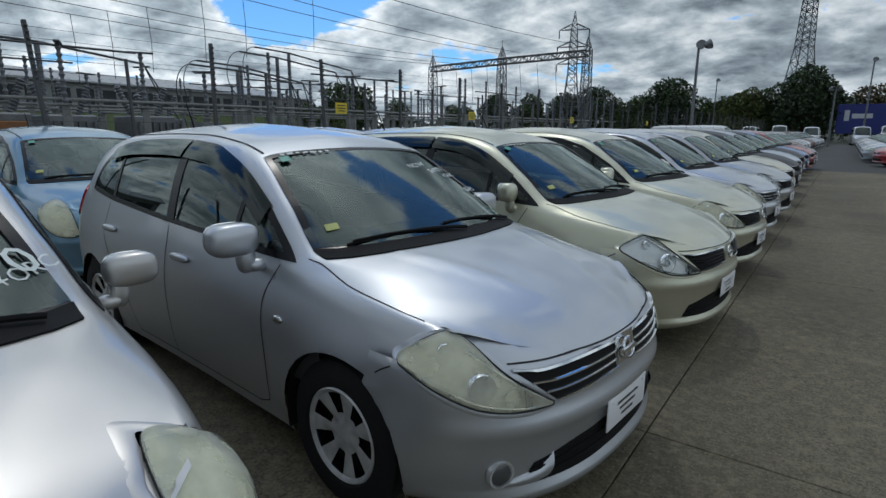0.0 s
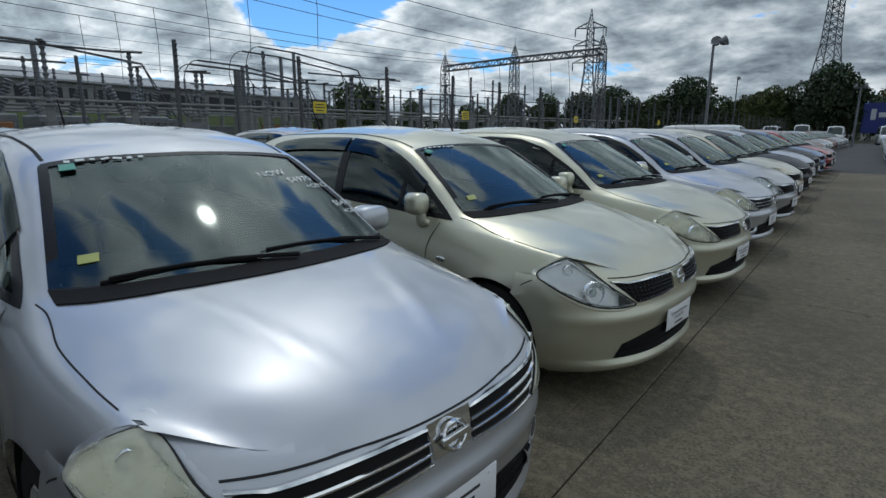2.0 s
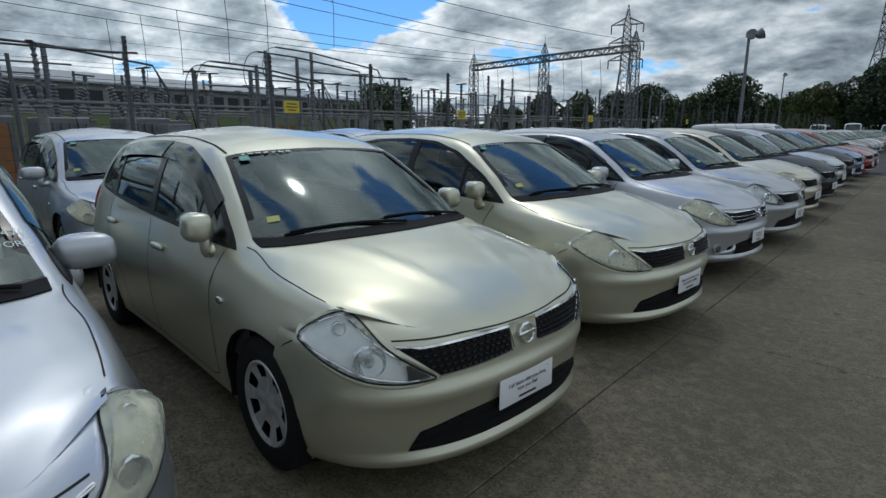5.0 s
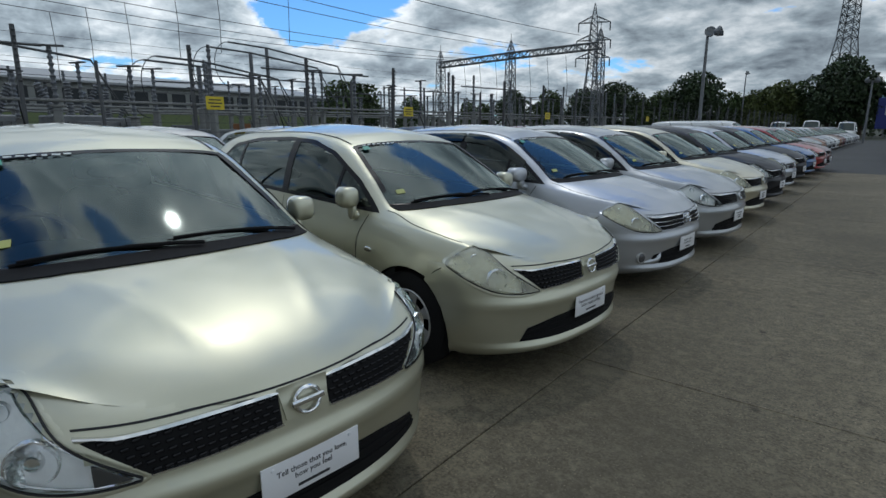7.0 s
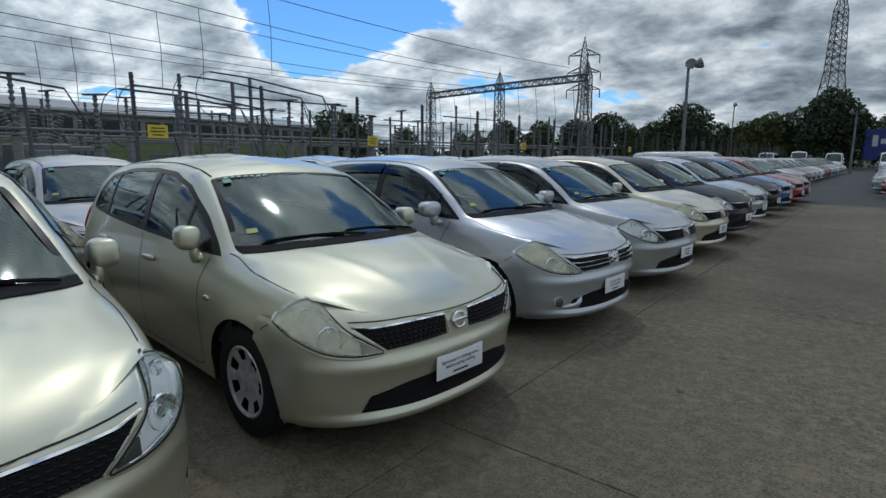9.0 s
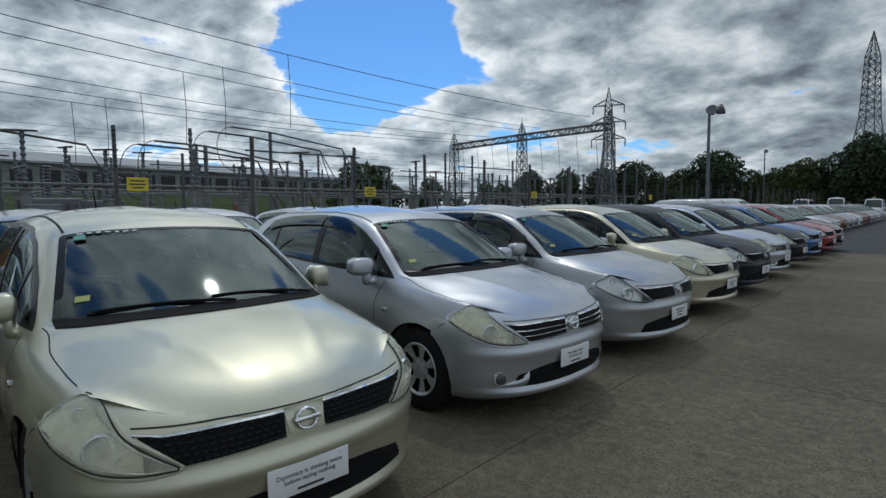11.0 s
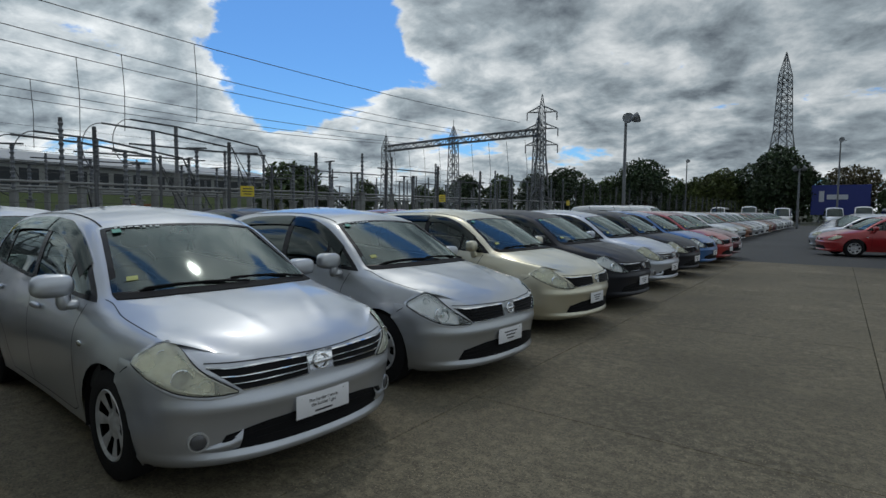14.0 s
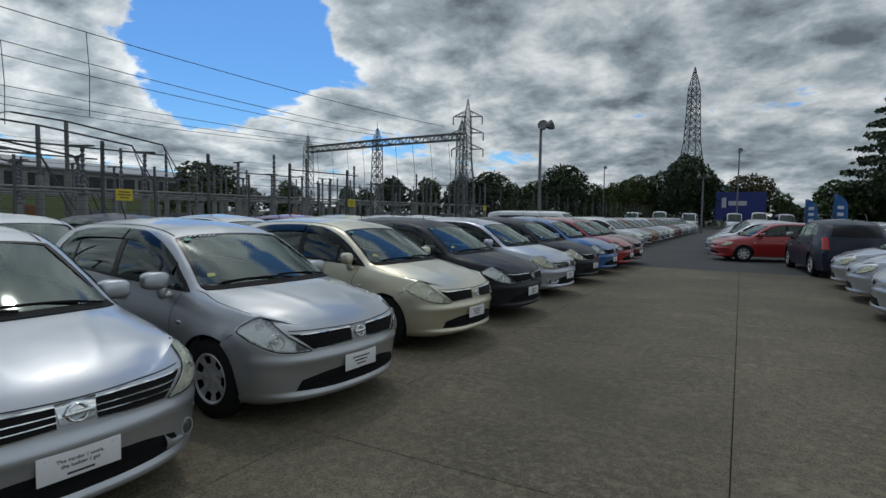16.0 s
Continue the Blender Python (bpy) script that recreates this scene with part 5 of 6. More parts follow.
van, _, _ = build_car(VAN, "van", "plain", True)


def place(proto, x, y, yaw, colour, label, group="", s=(1, 1, 1), category="car"):
    c = copy_thing(proto, Matrix.Translation((x, y, 0)) @ Matrix.Rotation(radians(yaw), 4, "Z") @ Matrix.Diagonal((*s, 1)))
    recolour(c, PAINTS[colour])
    return tagged(c, label, category, group)


# nose towards the lane, across from the row
NEAR = "compact cars across the lane"
for i, (y, colour) in enumerate(((16.9, "silver"), (19.2, "silver"), (21.6, "bluish silver"), (23.8, "silver"), (12.4, "silver"), (14.6, "grey silver"))):
    place(plain, 5.35, y, 176, colour, colour + " compact hatchback parked across the lane", NEAR, (0.92, 1, 0.98))
place(plain, 4.95, 29.4, 97, "dark navy", "dark navy station wagon seen from behind", s=(1.12, 1.04, 1.06))
place(plain, 2.55, 31.5, 199, "red", "bright red hatchback parked side-on by the lane", s=(1.0, 1.02, 0.95))
FAR_R = "far rows of cars across the lane"
for i in range(13):
    col = ("silver", "white", "silver", "bluish silver", "silver", "white", "grey silver", "silver", "white", "champagne", "silver", "white", "silver")[i]
    place(distant, 2.15, 35.2 + 2.5 * i, 182, col, col + " hatchback in the far row by the lane", FAR_R, (1, 1, 0.96))
    place(distant, 7.6, 34.2 + 2.5 * i, 182, ("white", "silver", "white")[i % 3], "pale hatchback behind the far row", FAR_R, (1, 1, 0.96))
FAR_L = "far row of cars by the fence"
for i in range(14):
    col = ("white", "grey silver", "bronze", "grey silver", "silver", "white", "bronze", "dark red", "silver", "grey silver", "white", "silver", "silver", "white")[i]
    place(distant, -2.3 + 0.03 * i, 36.4 + 2.5 * i, -4, col, col + " car parked in the far row near the fence", FAR_L, (1, 1, 0.97))
MID = "pale cars behind the end of the row"
for i in range(6):
    place(distant, -3.4, 30.2 + 2.3 * i, -4, ("silver", "white", "silver", "silver", "white", "silver")[i], "pale car beyond the end of the row", MID, (1, 1, 1))
place(van, -4.2, 33.5, -4, "white", "white passenger van with dark windows behind the cars", category="van", s=(1.1, 1, 0.86))
VANS = "white vans at the end of the yard"
for i, x in enumerate((-9.0, -5.9, -2.75, 2.0, 4.4, 7.0, 10.2, 13.2, 16.4, 19.6)):
    place(van, x, 77 + 0.6 * (i % 3), -90 + 4 * (i % 2), "white" if i != 3 else "silver", "white delivery van facing the lane", VANS, category="van", s=(1, 1, (1.0, 1.06, 0.98)[i % 3]))
for q in (plain, small, distant, van):
    for o in (*q.children_recursive, q):
        bpy.data.objects.remove(o)

# ---- substation fence ----
FX = -8.95
fence = thing("security_fence", "tall wire security fence with steel posts before the substation", "fence")
bm = bmesh.new()
box(bm, (0, 0, 1.5), (0.07, 0.055, 3.0), bevel=0.008, seg=1)
for k in range(9):
    blob(bm, (0.05, 0, 2.2 + 0.09 * k), (0.03, 0.028, 0.022), 2.0, 8, 4)
post_me = mesh_of("post", bm, DARKSTEEL, False)
bm = bmesh.new()
tube(bm, [(0, 0, 0), (0, 0, 2.55)], 0.028, 8)
pole_me = mesh_of("striped_pole", bm, DARKSTEEL)
bm = bmesh.new()
tube(bm, [(0, 0, 0.2 + 0.0825 * (k // 2)) for k in range(57)], [0.027 if (k % 4 in (1, 2)) else 0.020 for k in range(57)], 8)
ins_me = mesh_of("pole_insulator", bm, WHITE_ST)
for k in range(-3, 34):
    y = 1.33 + 2.67 * k + (0.02 if k % 2 else -0.02)
    o = new("post", post_me)
    o.parent = fence
    o.location = (FX, y, 0)
    o.rotation_euler = (radians(random.uniform(-1, 1)), radians(random.uniform(-1.2, 1.2)), 0)
    if k == 1:
        o.rotation_euler = (radians(3.0), radians(-2), 0)
    o = new("striped_pole", pole_me)
    o.parent = fence
    o.location = (FX + 0.25, y + 1.05, 0)
    o.rotation_euler = (radians(random.uniform(-1.5, 1.5)), radians(random.uniform(-1, 1)), 0)
    q = new("pole_insulator", ins_me)
    q.parent = o
for z in np.linspace(0.2, 2.45, 14):
    bm = bmesh.new()
    tube(bm, [(FX + 0.25, -8, z), (FX + 0.25, 92, z)], 0.0035, 4)
    part("wire", bm, WIRE, fence)
for z in (0.1, 1.2, 2.3, 2.55, 2.75, 2.9):
    bm = bmesh.new()
    tube(bm, [(FX - 0.03, -8, z), (FX - 0.03, 92, z)], 0.003, 4)
    part("rail", bm, DARKSTEEL, fence)
# diagonal wire mesh of the fence
bm = bmesh.new()
for i in range(int(96 / 0.3)):
    y = -7 + 0.3 * i
    for s in (1, -1):
        a, b = Vector((FX - 0.05, y, 0.05)), Vector((FX - 0.05, y + s * 2.2, 2.25))
        w = Vector((0, 0.0018, 0))
        bm.faces.new([bm.verts.new(p) for p in (a - w, a + w, b + w, b - w)])
part("fence_netting", bm, WIRE, fence, smooth=False)["kind"] = "stuff"
for y, z in ((9.6, 1.95), (15.0, 1.9), (22.6, 1.9), (33.3, 1.9)):
    bm = bmesh.new()
    box(bm, (0, 0, 0), (0.01, 0.36, 0.24), bevel=0.004, seg=1)
    s = new("warning_sign", mesh_of("warning_sign", bm, YELLOW, False))
    s.location = (FX + 0.30, y, z)
    tagged(s, "small yellow warning sign hung on the wire fence", "sign", "fence signs")
    bm = bmesh.new()
    bm.free()
    for k, w in enumerate((0.24, 0.28, 0.2)):
        bm = bmesh.new()
        box(bm, (0.006, 0, 0.06 - 0.06 * k), (0.002, w, 0.022))
        part("printed_bar", bm, INK, s, smooth=False)


# ---- substation ----
def insulator(bm, p, h, r=0.085, n=9):
    """A stack of ribbed sheds."""
    prof = [(0.0, 0.0)]
    for k in range(n):
        z = h * k / n
        prof += [(r * 0.55, z), (r, z + h * 0.45 / n), (r * 0.6, z + h * 0.7 / n)]
    prof += [(r * 0.5, h), (0.0, h)]
    lathe(bm, prof, 12, Matrix.Translation(p) @ Matrix.Rotation(math.pi / 2, 4, "X"))


def bus_support(h1, h2, cap):
    root = new("bus_support")
    bm = bmesh.new()
    box(bm, (0, 0, h1 / 2), (0.22, 0.22, h1), bevel=0.02, seg=1)
    box(bm, (0, 0, h1 + 0.03), (0.34, 0.34, 0.06), bevel=0.01, seg=1)
    part("column", bm, CONCPOST, root, smooth=False)
    bm = bmesh.new()
    insulator(bm, (0, 0, h1 + 0.06), h2 - h1)
    part("insulator", bm, PORCELAIN, root)
    bm = bmesh.new()
    if cap:
        box(bm, (0, 0, h2 + 0.10), (0.75, 0.16, 0.05), bevel=0.01, seg=1)
    tube(bm, [(0, 0, h2), (0, 0, h2 + 0.12)], 0.06, 8)
    part("cap", bm, DARKSTEEL, root, smooth=False)
    return tagged(root, "grey concrete column carrying a ribbed porcelain insulator", "insulator post", "substation insulator posts")


protos = [bus_support(2.1, 3.7, True), bus_support(2.3, 4.2, False), bus_support(1.8, 3.3, True)]
rnd = random.Random(5)
for i in range(92):
    row, k = divmod(i, 23)
    x = -17.5 - 4.6 * row + rnd.uniform(-0.25, 0.25)
    y = 3.0 + 2.25 * k + rnd.uniform(-0.3, 0.3)
    copy_thing(protos[rnd.randrange(3)], Matrix.Translation((x, y, 0)) @ Matrix.Rotation(rnd.uniform(0, 3), 4, "Z"))
for q in protos:
    for o in (*q.children_recursive, q):
        bpy.data.objects.remove(o)

for x in (-17.5, -22.1, -26.7, -31.3):
    t = thing("bus_bar", "long grey tubular bus bar on the insulator posts", "bus bar", "substation bus bars")
    bm = bmesh.new()
    tube(bm, [(x, 2.5, 2.28), (x, 54, 2.28)], 0.045, 8)
    part("lower_beam", bm, CONCPOST, t)
    for k in range(4):
        bm = bmesh.new()
        tube(bm, [(x, 4 + 12.5 * k, 3.7), (x, 9.5 + 12.5 * k, 3.75)], 0.035, 6)
        part("upper_pipe", bm, DARKSTEEL, t)


def switch_mast(x, y, h, y2, z2, loop):
    t = thing("isolator_mast", "slim grey mast with a bent bus pipe and loose conductor loops", "mast", "substation masts")
    bm = bmesh.new()
    tube(bm, [(x, y, 0), (x, y, h * 0.58)], [0.20, 0.17], 10)
    part("column", bm, CONCPOST, t)
    bm = bmesh.new()
    tube(bm, [(x, y, h * 0.58), (x, y, h)], 0.10, 10)
    for k in range(10):
        lathe(bm, [(0.09, -0.02), (0.14, 0.0), (0.09, 0.02)], 10, Matrix.Translation((x, y, h * 0.6 + k * h * 0.035)) @ Matrix.Rotation(math.pi / 2, 4, "X"))
    part("insulator", bm, PORCELAIN, t)
    bm = bmesh.new()
    tube(bm, [(x, y - 2.4, h + 0.12), (x, y, h + 0.05), (x, y2, z2)], 0.05, 6)
    part("bus_pipe", bm, DARKSTEEL, t)
    for dx, dy in ((0.8, 1.1), (-0.8, 1.6)):
        bm = bmesh.new()
        tube(bm, [(x, y2, z2), (x + dx, y2 + dy, z2 - 2.6)], 0.03, 5)
        part("stay", bm, DARKSTEEL, t)
    bm = bmesh.new()
    pts = []
    for i in range(15):
        a = math.pi * i / 14
        pts.append((x + 0.1 * i / 14, y - 2.4 - loop * math.sin(a) * 1.0, h + 0.12 - 2.4 * (1 - math.cos(a)) / 2))
    tube(bm, pts, 0.022, 5)
    part("conductor_loop", bm, WIRE, t)
    return t


switch_mast(-27.6, 23.6, 5.95, 28.9, 5.4, 0.9)
switch_mast(-26.3, 21.7, 5.4, 26.2, 5.0, 0.9)
switch_mast(-23.85, 17.4, 4.2, 20.6, 3.9, 0.8)
switch_mast(-25.5, 18.7, 4.6, 22.8, 4.1, 0.8)
switch_mast(-24.5, 9.3, 4.6, 13.2, 4.2, 0.8)

# tilted bushings on transformer tanks
for i, (x, y) in enumerate(((-19.5, 6.2), (-21.0, 8.6), (-20.0, 10.8), (-24.0, 5.2), (-24.5, 13.6))):
    t = thing("transformer", "grey transformer tank with three tilted ribbed bushings", "transformer", "substation transformers")
    bm = bmesh.new()
    box(bm, (x, y, 0.93), (1.5, 1.5, 1.96), bevel=0.05, seg=1)
    part("tank", bm, STEEL, t, smooth=False)
    for k in range(6):
        bm = bmesh.new()
        box(bm, (x + 0.82, y - 0.6 + 0.24 * k, 0.95), (0.14, 0.05, 1.5))
        part("cooling_fin", bm, STEEL, t, smooth=False)
    for k in (-1, 0, 1):
        bm = bmesh.new()
        insulator(bm, (0, 0, 0), 1.1, 0.13, 10)
        for v in bm.verts:
            v.co = Matrix.Translation((x, y + 0.45 * k, 1.9)) @ Matrix.Rotation(radians(-22 * k), 4, "X") @ v.co
        part("bushing", bm, PORCELAIN, t)

# control cabinets and low screens seen between the posts
for i in range(16):
    bm = bmesh.new()
    w = rnd.uniform(0.6, 1.4)
    hc = rnd.uniform(1.4, 1.8)
    box(bm, (0, 0, hc / 2 - 0.05), (0.6, w, hc), bevel=0.02, seg=1)
    box(bm, (0.31, 0, 0.85), (0.02, w * 0.8, 1.1), bevel=0.005, seg=1)
    c = new("control_cabinet", mesh_of("control_cabinet", bm, (ORANGE if i % 5 == 1 else STEEL), False))
    c.location = (rnd.uniform(-30, -13), 3 + 3.1 * i, 0)
    tagged(c, "rusty orange control cabinet in the substation yard" if i % 5 == 1 else "grey steel control cabinet in the substation yard", "cabinet", "substation cabinets")


def strut(bm, a, b, w=0.06):
    tube(bm, [a, b], w, 4, False)


def lattice(bm, base, top, w0, w1, steps, leg=0.07, brace=0.04):
    """Four legs with cross bracing between two heights."""
    bx, by, bz = base
    tx, ty, tz = top

    def corner(t, i):
        w = (w0 + (w1 - w0) * t) / 2
        sx, sy = ((-1, -1), (1, -1), (1, 1), (-1, 1))[i % 4]
        return Vector((bx + (tx - bx) * t + sx * w, by + (ty - by) * t + sy * w, bz + (tz - bz) * t))

    for i in range(4):
        strut(bm, corner(0, i), corner(1, i), leg)
    for k in range(steps):
        t0, t1 = k / steps, (k + 1) / steps
        for i in range(4):
            strut(bm, corner(t0, i), corner(t1, i + 1), brace)
            strut(bm, corner(t0, i + 1), corner(t1, i), brace)
            strut(bm, corner(t1, i), corner(t1, i + 1), brace)


g = thing("line_gantry", "grey lattice steel line gantry with three towers and a long beam", "gantry")
GA, GB, GC = (-40.4, 55.3), (-31.0, 55.4), (-21.6, 56.3)
for (x, y), h in ((GA, 8.7), (GB, 9.0), (GC, 9.3)):
    bm = bmesh.new()
    lattice(bm, (x, y, 0), (x, y, h), 1.05, 0.7, 10, 0.055, 0.03)
    lattice(bm, (x, y, h), (x, y, h + 1.3), 0.7, 0.08, 3, 0.04, 0.02)
    strut(bm, (x, y, h + 1.2), (x, y, h + 2.0), 0.03)
    part("tower", bm, STEEL, g, smooth=False)
for (xa, ya), (xb, yb), z0, z1 in ((GA, GB, 8.7, 9.0), (GB, GC, 9.0, 9.3)):
    bm = bmesh.new()
    n = 12
    for k in range(n):
        p = [Vector((xa + (xb - xa) * t, ya + (yb - ya) * t, z0 + (z1 - z0) * t)) for t in (k / n, (k + 1) / n)]
        for dy in (-0.35, 0.35):
            for dz in (-0.5, 0.1):
                strut(bm, p[0] + Vector((0, dy, dz)), p[1] + Vector((0, dy, dz)), 0.06)
            s = 1 if k % 2 else -1
            strut(bm, p[0] + Vector((0, dy, -0.2 + 0.3 * s)), p[1] + Vector((0, dy, -0.2 - 0.3 * s)), 0.045)
            strut(bm, p[0] + Vector((0, dy, -0.5)), p[0] + Vector((0, dy, 0.1)), 0.04)
        strut(bm, p[0] + Vector((0, -0.35, 0.1)), p[1] + Vector((0, 0.35, 0.1)), 0.04)
    part("beam", bm, STEEL, g, smooth=False)
for k in range(9):
    t = (k + 0.6) / 9.3
    x, y = GA[0] + (GC[0] - GA[0]) * t, GA[1] + (GC[1] - GA[1]) * t
    bm = bmesh.new()
    tube(bm, [(x, y, 8.4), (x + 0.3, y, 5.5), (x + 0.15, y, 3.4)], 0.022, 4)
    part("dropper", bm, WIRE, g)


def pylon(name, x, y, h, w, arms, turn, label):
    t = thing(name, label, "pylon", "transmission pylons")
    body = bmesh.new()
    lattice(body, (0, 0, 0), (0, 0, h * 0.52), w, w * 0.40, 6, 0.09 * h / 24, 0.045 * h / 24)
    lattice(body, (0, 0, h * 0.52), (0, 0, h * 0.86), w * 0.40, w * 0.28, 8, 0.08 * h / 24, 0.045 * h / 24)
    lattice(body, (0, 0, h * 0.86), (0, 0, h), w * 0.28, 0.05, 4, 0.06 * h / 24, 0.03 * h / 24)
    part("tower_frame", body, STEEL, t, smooth=False)
    for z, half in arms:
        for s in (-1, 1):
            bm = bmesh.new()
            tip = Vector((s * half, 0, z * h))
            for dy in (-0.5, 0.5):
                strut(bm, (s * 0.4, dy, z * h), tip, 0.06)
                strut(bm, (s * 0.4, dy, z * h + 0.9), tip, 0.06)
            for k in (0.3, 0.6):
                strut(bm, (s * half * k, -0.5 * (1 - k), z * h), (s * half * k, 0.5 * (1 - k), z * h + 0.9 * (1 - k)), 0.04)
            arm = part("cross_arm", bm, STEEL, t, smooth=False)
            bm = bmesh.new()
            insulator(bm, (tip.x, 0, tip.z - 1.3), 1.3, 0.13, 8)
            part("insulator", bm, PORCELAIN, arm)
    t.matrix_basis = Matrix.Translation((x, y, 0)) @ Matrix.Rotation(radians(turn), 4, "Z")
    return t


pylon("pylon", -37.7, 90.3, 20.4, 3.6, ((0.60, 2.6), (0.73, 2.6), (0.86, 2.4)), 20, "grey lattice transmission pylon behind the gantry")
pylon("pylon", -16.6, 256.6, 62.5, 12.0, ((0.60, 3.0), (0.72, 2.8), (0.84, 2.5)), 70, "tall grey lattice transmission pylon behind the trees")

lines = thing("overhead_lines", "thin overhead conductors running to the gantry", "power lines")
ANCH = [Vector(a) for a in ((-26.5, -14, 12.4), (-28.5, -14, 12.2), (-30.5, -14, 11.8), (-37.5, -12, 11.2), (-39.5, -12, 10.9), (-41.5, -12, 10.5))]
ENDS = [Vector(a) for a in ((GC[0] - 2, GC[1], 10.2), (GB[0] + 2, GB[1], 9.6), (GB[0], GB[1], 9.6), (GB[0] - 4, GB[1], 9.2), (GA[0] + 3, GA[1], 9.0), (GA[0] + 1, GA[1], 9.0))]


def on_line(k, t):
    p = ANCH[k].lerp(ENDS[k], t)
    return p - Vector((0, 0, 1.3 * 4 * t * (1 - t)))


for k in range(6):
    bm = bmesh.new()
    tube(bm, [on_line(k, i / 24) for i in range(25)], 0.022, 4)
    part("conductor", bm, WIRE, lines)
for k, t, z in ((0, 0.53, 6.0), (1, 0.51, 5.6), (2, 0.49, 5.3), (3, 0.47, 5.0), (4, 0.45, 4.6), (5, 0.43, 4.3)):
    bm = bmesh.new()
    p = on_line(k, t)
    tube(bm, [p, p + Vector((0.05, 0.08, (z - p.z) * 0.5)), Vector((p.x, p.y + 0.05, z))], 0.02, 4)
    part("dropper", bm, WIRE, lines)

# ---- long building beyond the substation ----
bld = thing("warehouse", "long low grey warehouse with a pale roof and dark windows", "building")
A, B = Vector((-76, 20, 0)), Vector((-88, 78, 0))
along = (B - A).normalized()
back = Vector((-along.y, along.x, 0))
L = (B - A).length
FR = Matrix((along, back, Vector((0, 0, 1)))).transposed().to_4x4()
FR = Matrix.Translation(A - along * 40) @ FR
L += 40


def framed(name, boxes, mat, label=""):
    bm = bmesh.new()
    for c, s in boxes:
        box(bm, c, s, FR)
    return part(name, bm, mat, bld, label, smooth=False)


framed("wall", [((L / 2, 10, 3.55), (L, 20, 7.2))], WALLPALE)
framed("plinth", [((L / 2, -0.06, 1.7), (L, 0.12, 3.5))], GREENWALL)
bm = bmesh.new()
vs = [bm.verts.new(FR @ Vector(p)) for p in ((-0.5, -0.6, 7.0), (L + 0.5, -0.6, 7.0), (L + 0.5, 10, 9.0), (-0.5, 10, 9.0), (L + 0.5, 21, 7.0), (-0.5, 21, 7.0), (-0.5, -0.6, 7.25), (L + 0.5, -0.6, 7.25), (L + 0.5, 10, 9.25), (-0.5, 10, 9.25), (L + 0.5, 21, 7.25), (-0.5, 21, 7.25))]
for f in ((0, 1, 2, 3), (3, 2, 4, 5), (6, 9, 8, 7), (9, 11, 10, 8), (0, 6, 7, 1), (1, 7, 8, 2), (0, 3, 9, 6), (2, 8, 10, 4), (3, 5, 11, 9)):
    bm.faces.new([vs[i] for i in f])
bmesh.ops.recalc_face_normals(bm, faces=bm.faces[:])
part("roof", bm, ROOFING, bld, smooth=False)
for k in range(int(L / 3.0)):
    w = framed("window", [((1.8 + 3.0 * k, -0.03, 5.2), (2.2, 0.08, 2.2))], WALLDARK)


# ---- trees ----
def leaf_cloud(seed, lumps, n, size):
    """Many small leaf sprays spread over overlapping lumps."""
    r = np.random.RandomState(seed)
    vs, fs = [], []
    for (cx, cy, cz, rx, ry, rz) in lumps:
        m = int(n * (rx * ry * rz) ** 0.62 / sum((q[3] * q[4] * q[5]) ** 0.62 for q in lumps))
        d = r.normal(size=(m, 3))
        d /= np.linalg.norm(d, axis=1)[:, None]
        rad = r.uniform(0.55, 1.0, m) ** 0.45 * (1 + 0.13 * np.sin(7 * d[:, 0] + cx) * np.sin(6 * d[:, 2] + cy) + r.normal(0, 0.05, m))
        p = d * rad[:, None] * [rx, ry, rz] + [cx, cy, cz]
        for k in range(m):
            u = r.normal(size=3) + d[k] * 0.2
            u /= np.linalg.norm(u)
            w = np.cross(u, r.normal(size=3))
            w /= np.linalg.norm(w)
            s = size * r.uniform(0.6, 1.3)
            i = len(vs)
            vs += [p[k] - u * s, p[k] + w * s * 0.55, p[k] + u * s, p[k] - w * s * 0.55]
            fs.append((i, i + 1, i + 2, i + 3))
    return vs, fs


def tree(name, seed, h, spread, mat, label, n=6500, lift=0.28, size=0.25):
    r = random.Random(seed)
    root = tagged(new(name), label, "tree")
    trunk = bmesh.new()
    tube(trunk, [(0, 0, 0), (0.1, 0.05, h * 0.2), (0.0, 0.1, h * 0.45), (0.1, 0, h * 0.75)], [h * 0.035, h * 0.028, h * 0.02, h * 0.008], 8)
    lumps = []
    for k in range(11):
        a, q = 2.4 * k + r.uniform(-0.3, 0.3), r.uniform(0.35, 0.85)
        z = h * r.uniform(lift + 0.12, 0.82)
        cx, cy = spread * q * 0.6 * math.cos(a), spread * q * 0.6 * math.sin(a)
        s = spread * r.uniform(0.28, 0.46)
        lumps.append((cx, cy, z, s, s, min(s * 0.85, h - z)))
        tube(trunk, [(0, 0, h * 0.3), (cx * 0.5, cy * 0.5, (h * 0.35 + z) / 2), (cx, cy, z)], [h * 0.014, h * 0.01, h * 0.004], 5)
    lumps.append((0, 0, h * 0.8, spread * 0.42, spread * 0.42, h * 0.2))
    lumps.append((0, 0, h * 0.45, spread * 0.6, spread * 0.6, h * 0.25))
    part("trunk", trunk, BARK, root)
    vs, fs = leaf_cloud(seed, lumps, n, size)
    me = bpy.data.meshes.new("crown")
    me.from_pydata([tuple(v) for v in vs], [], fs)
    me.materials.append(mat)
    c = new("crown", me)
    c.parent = root
    return root


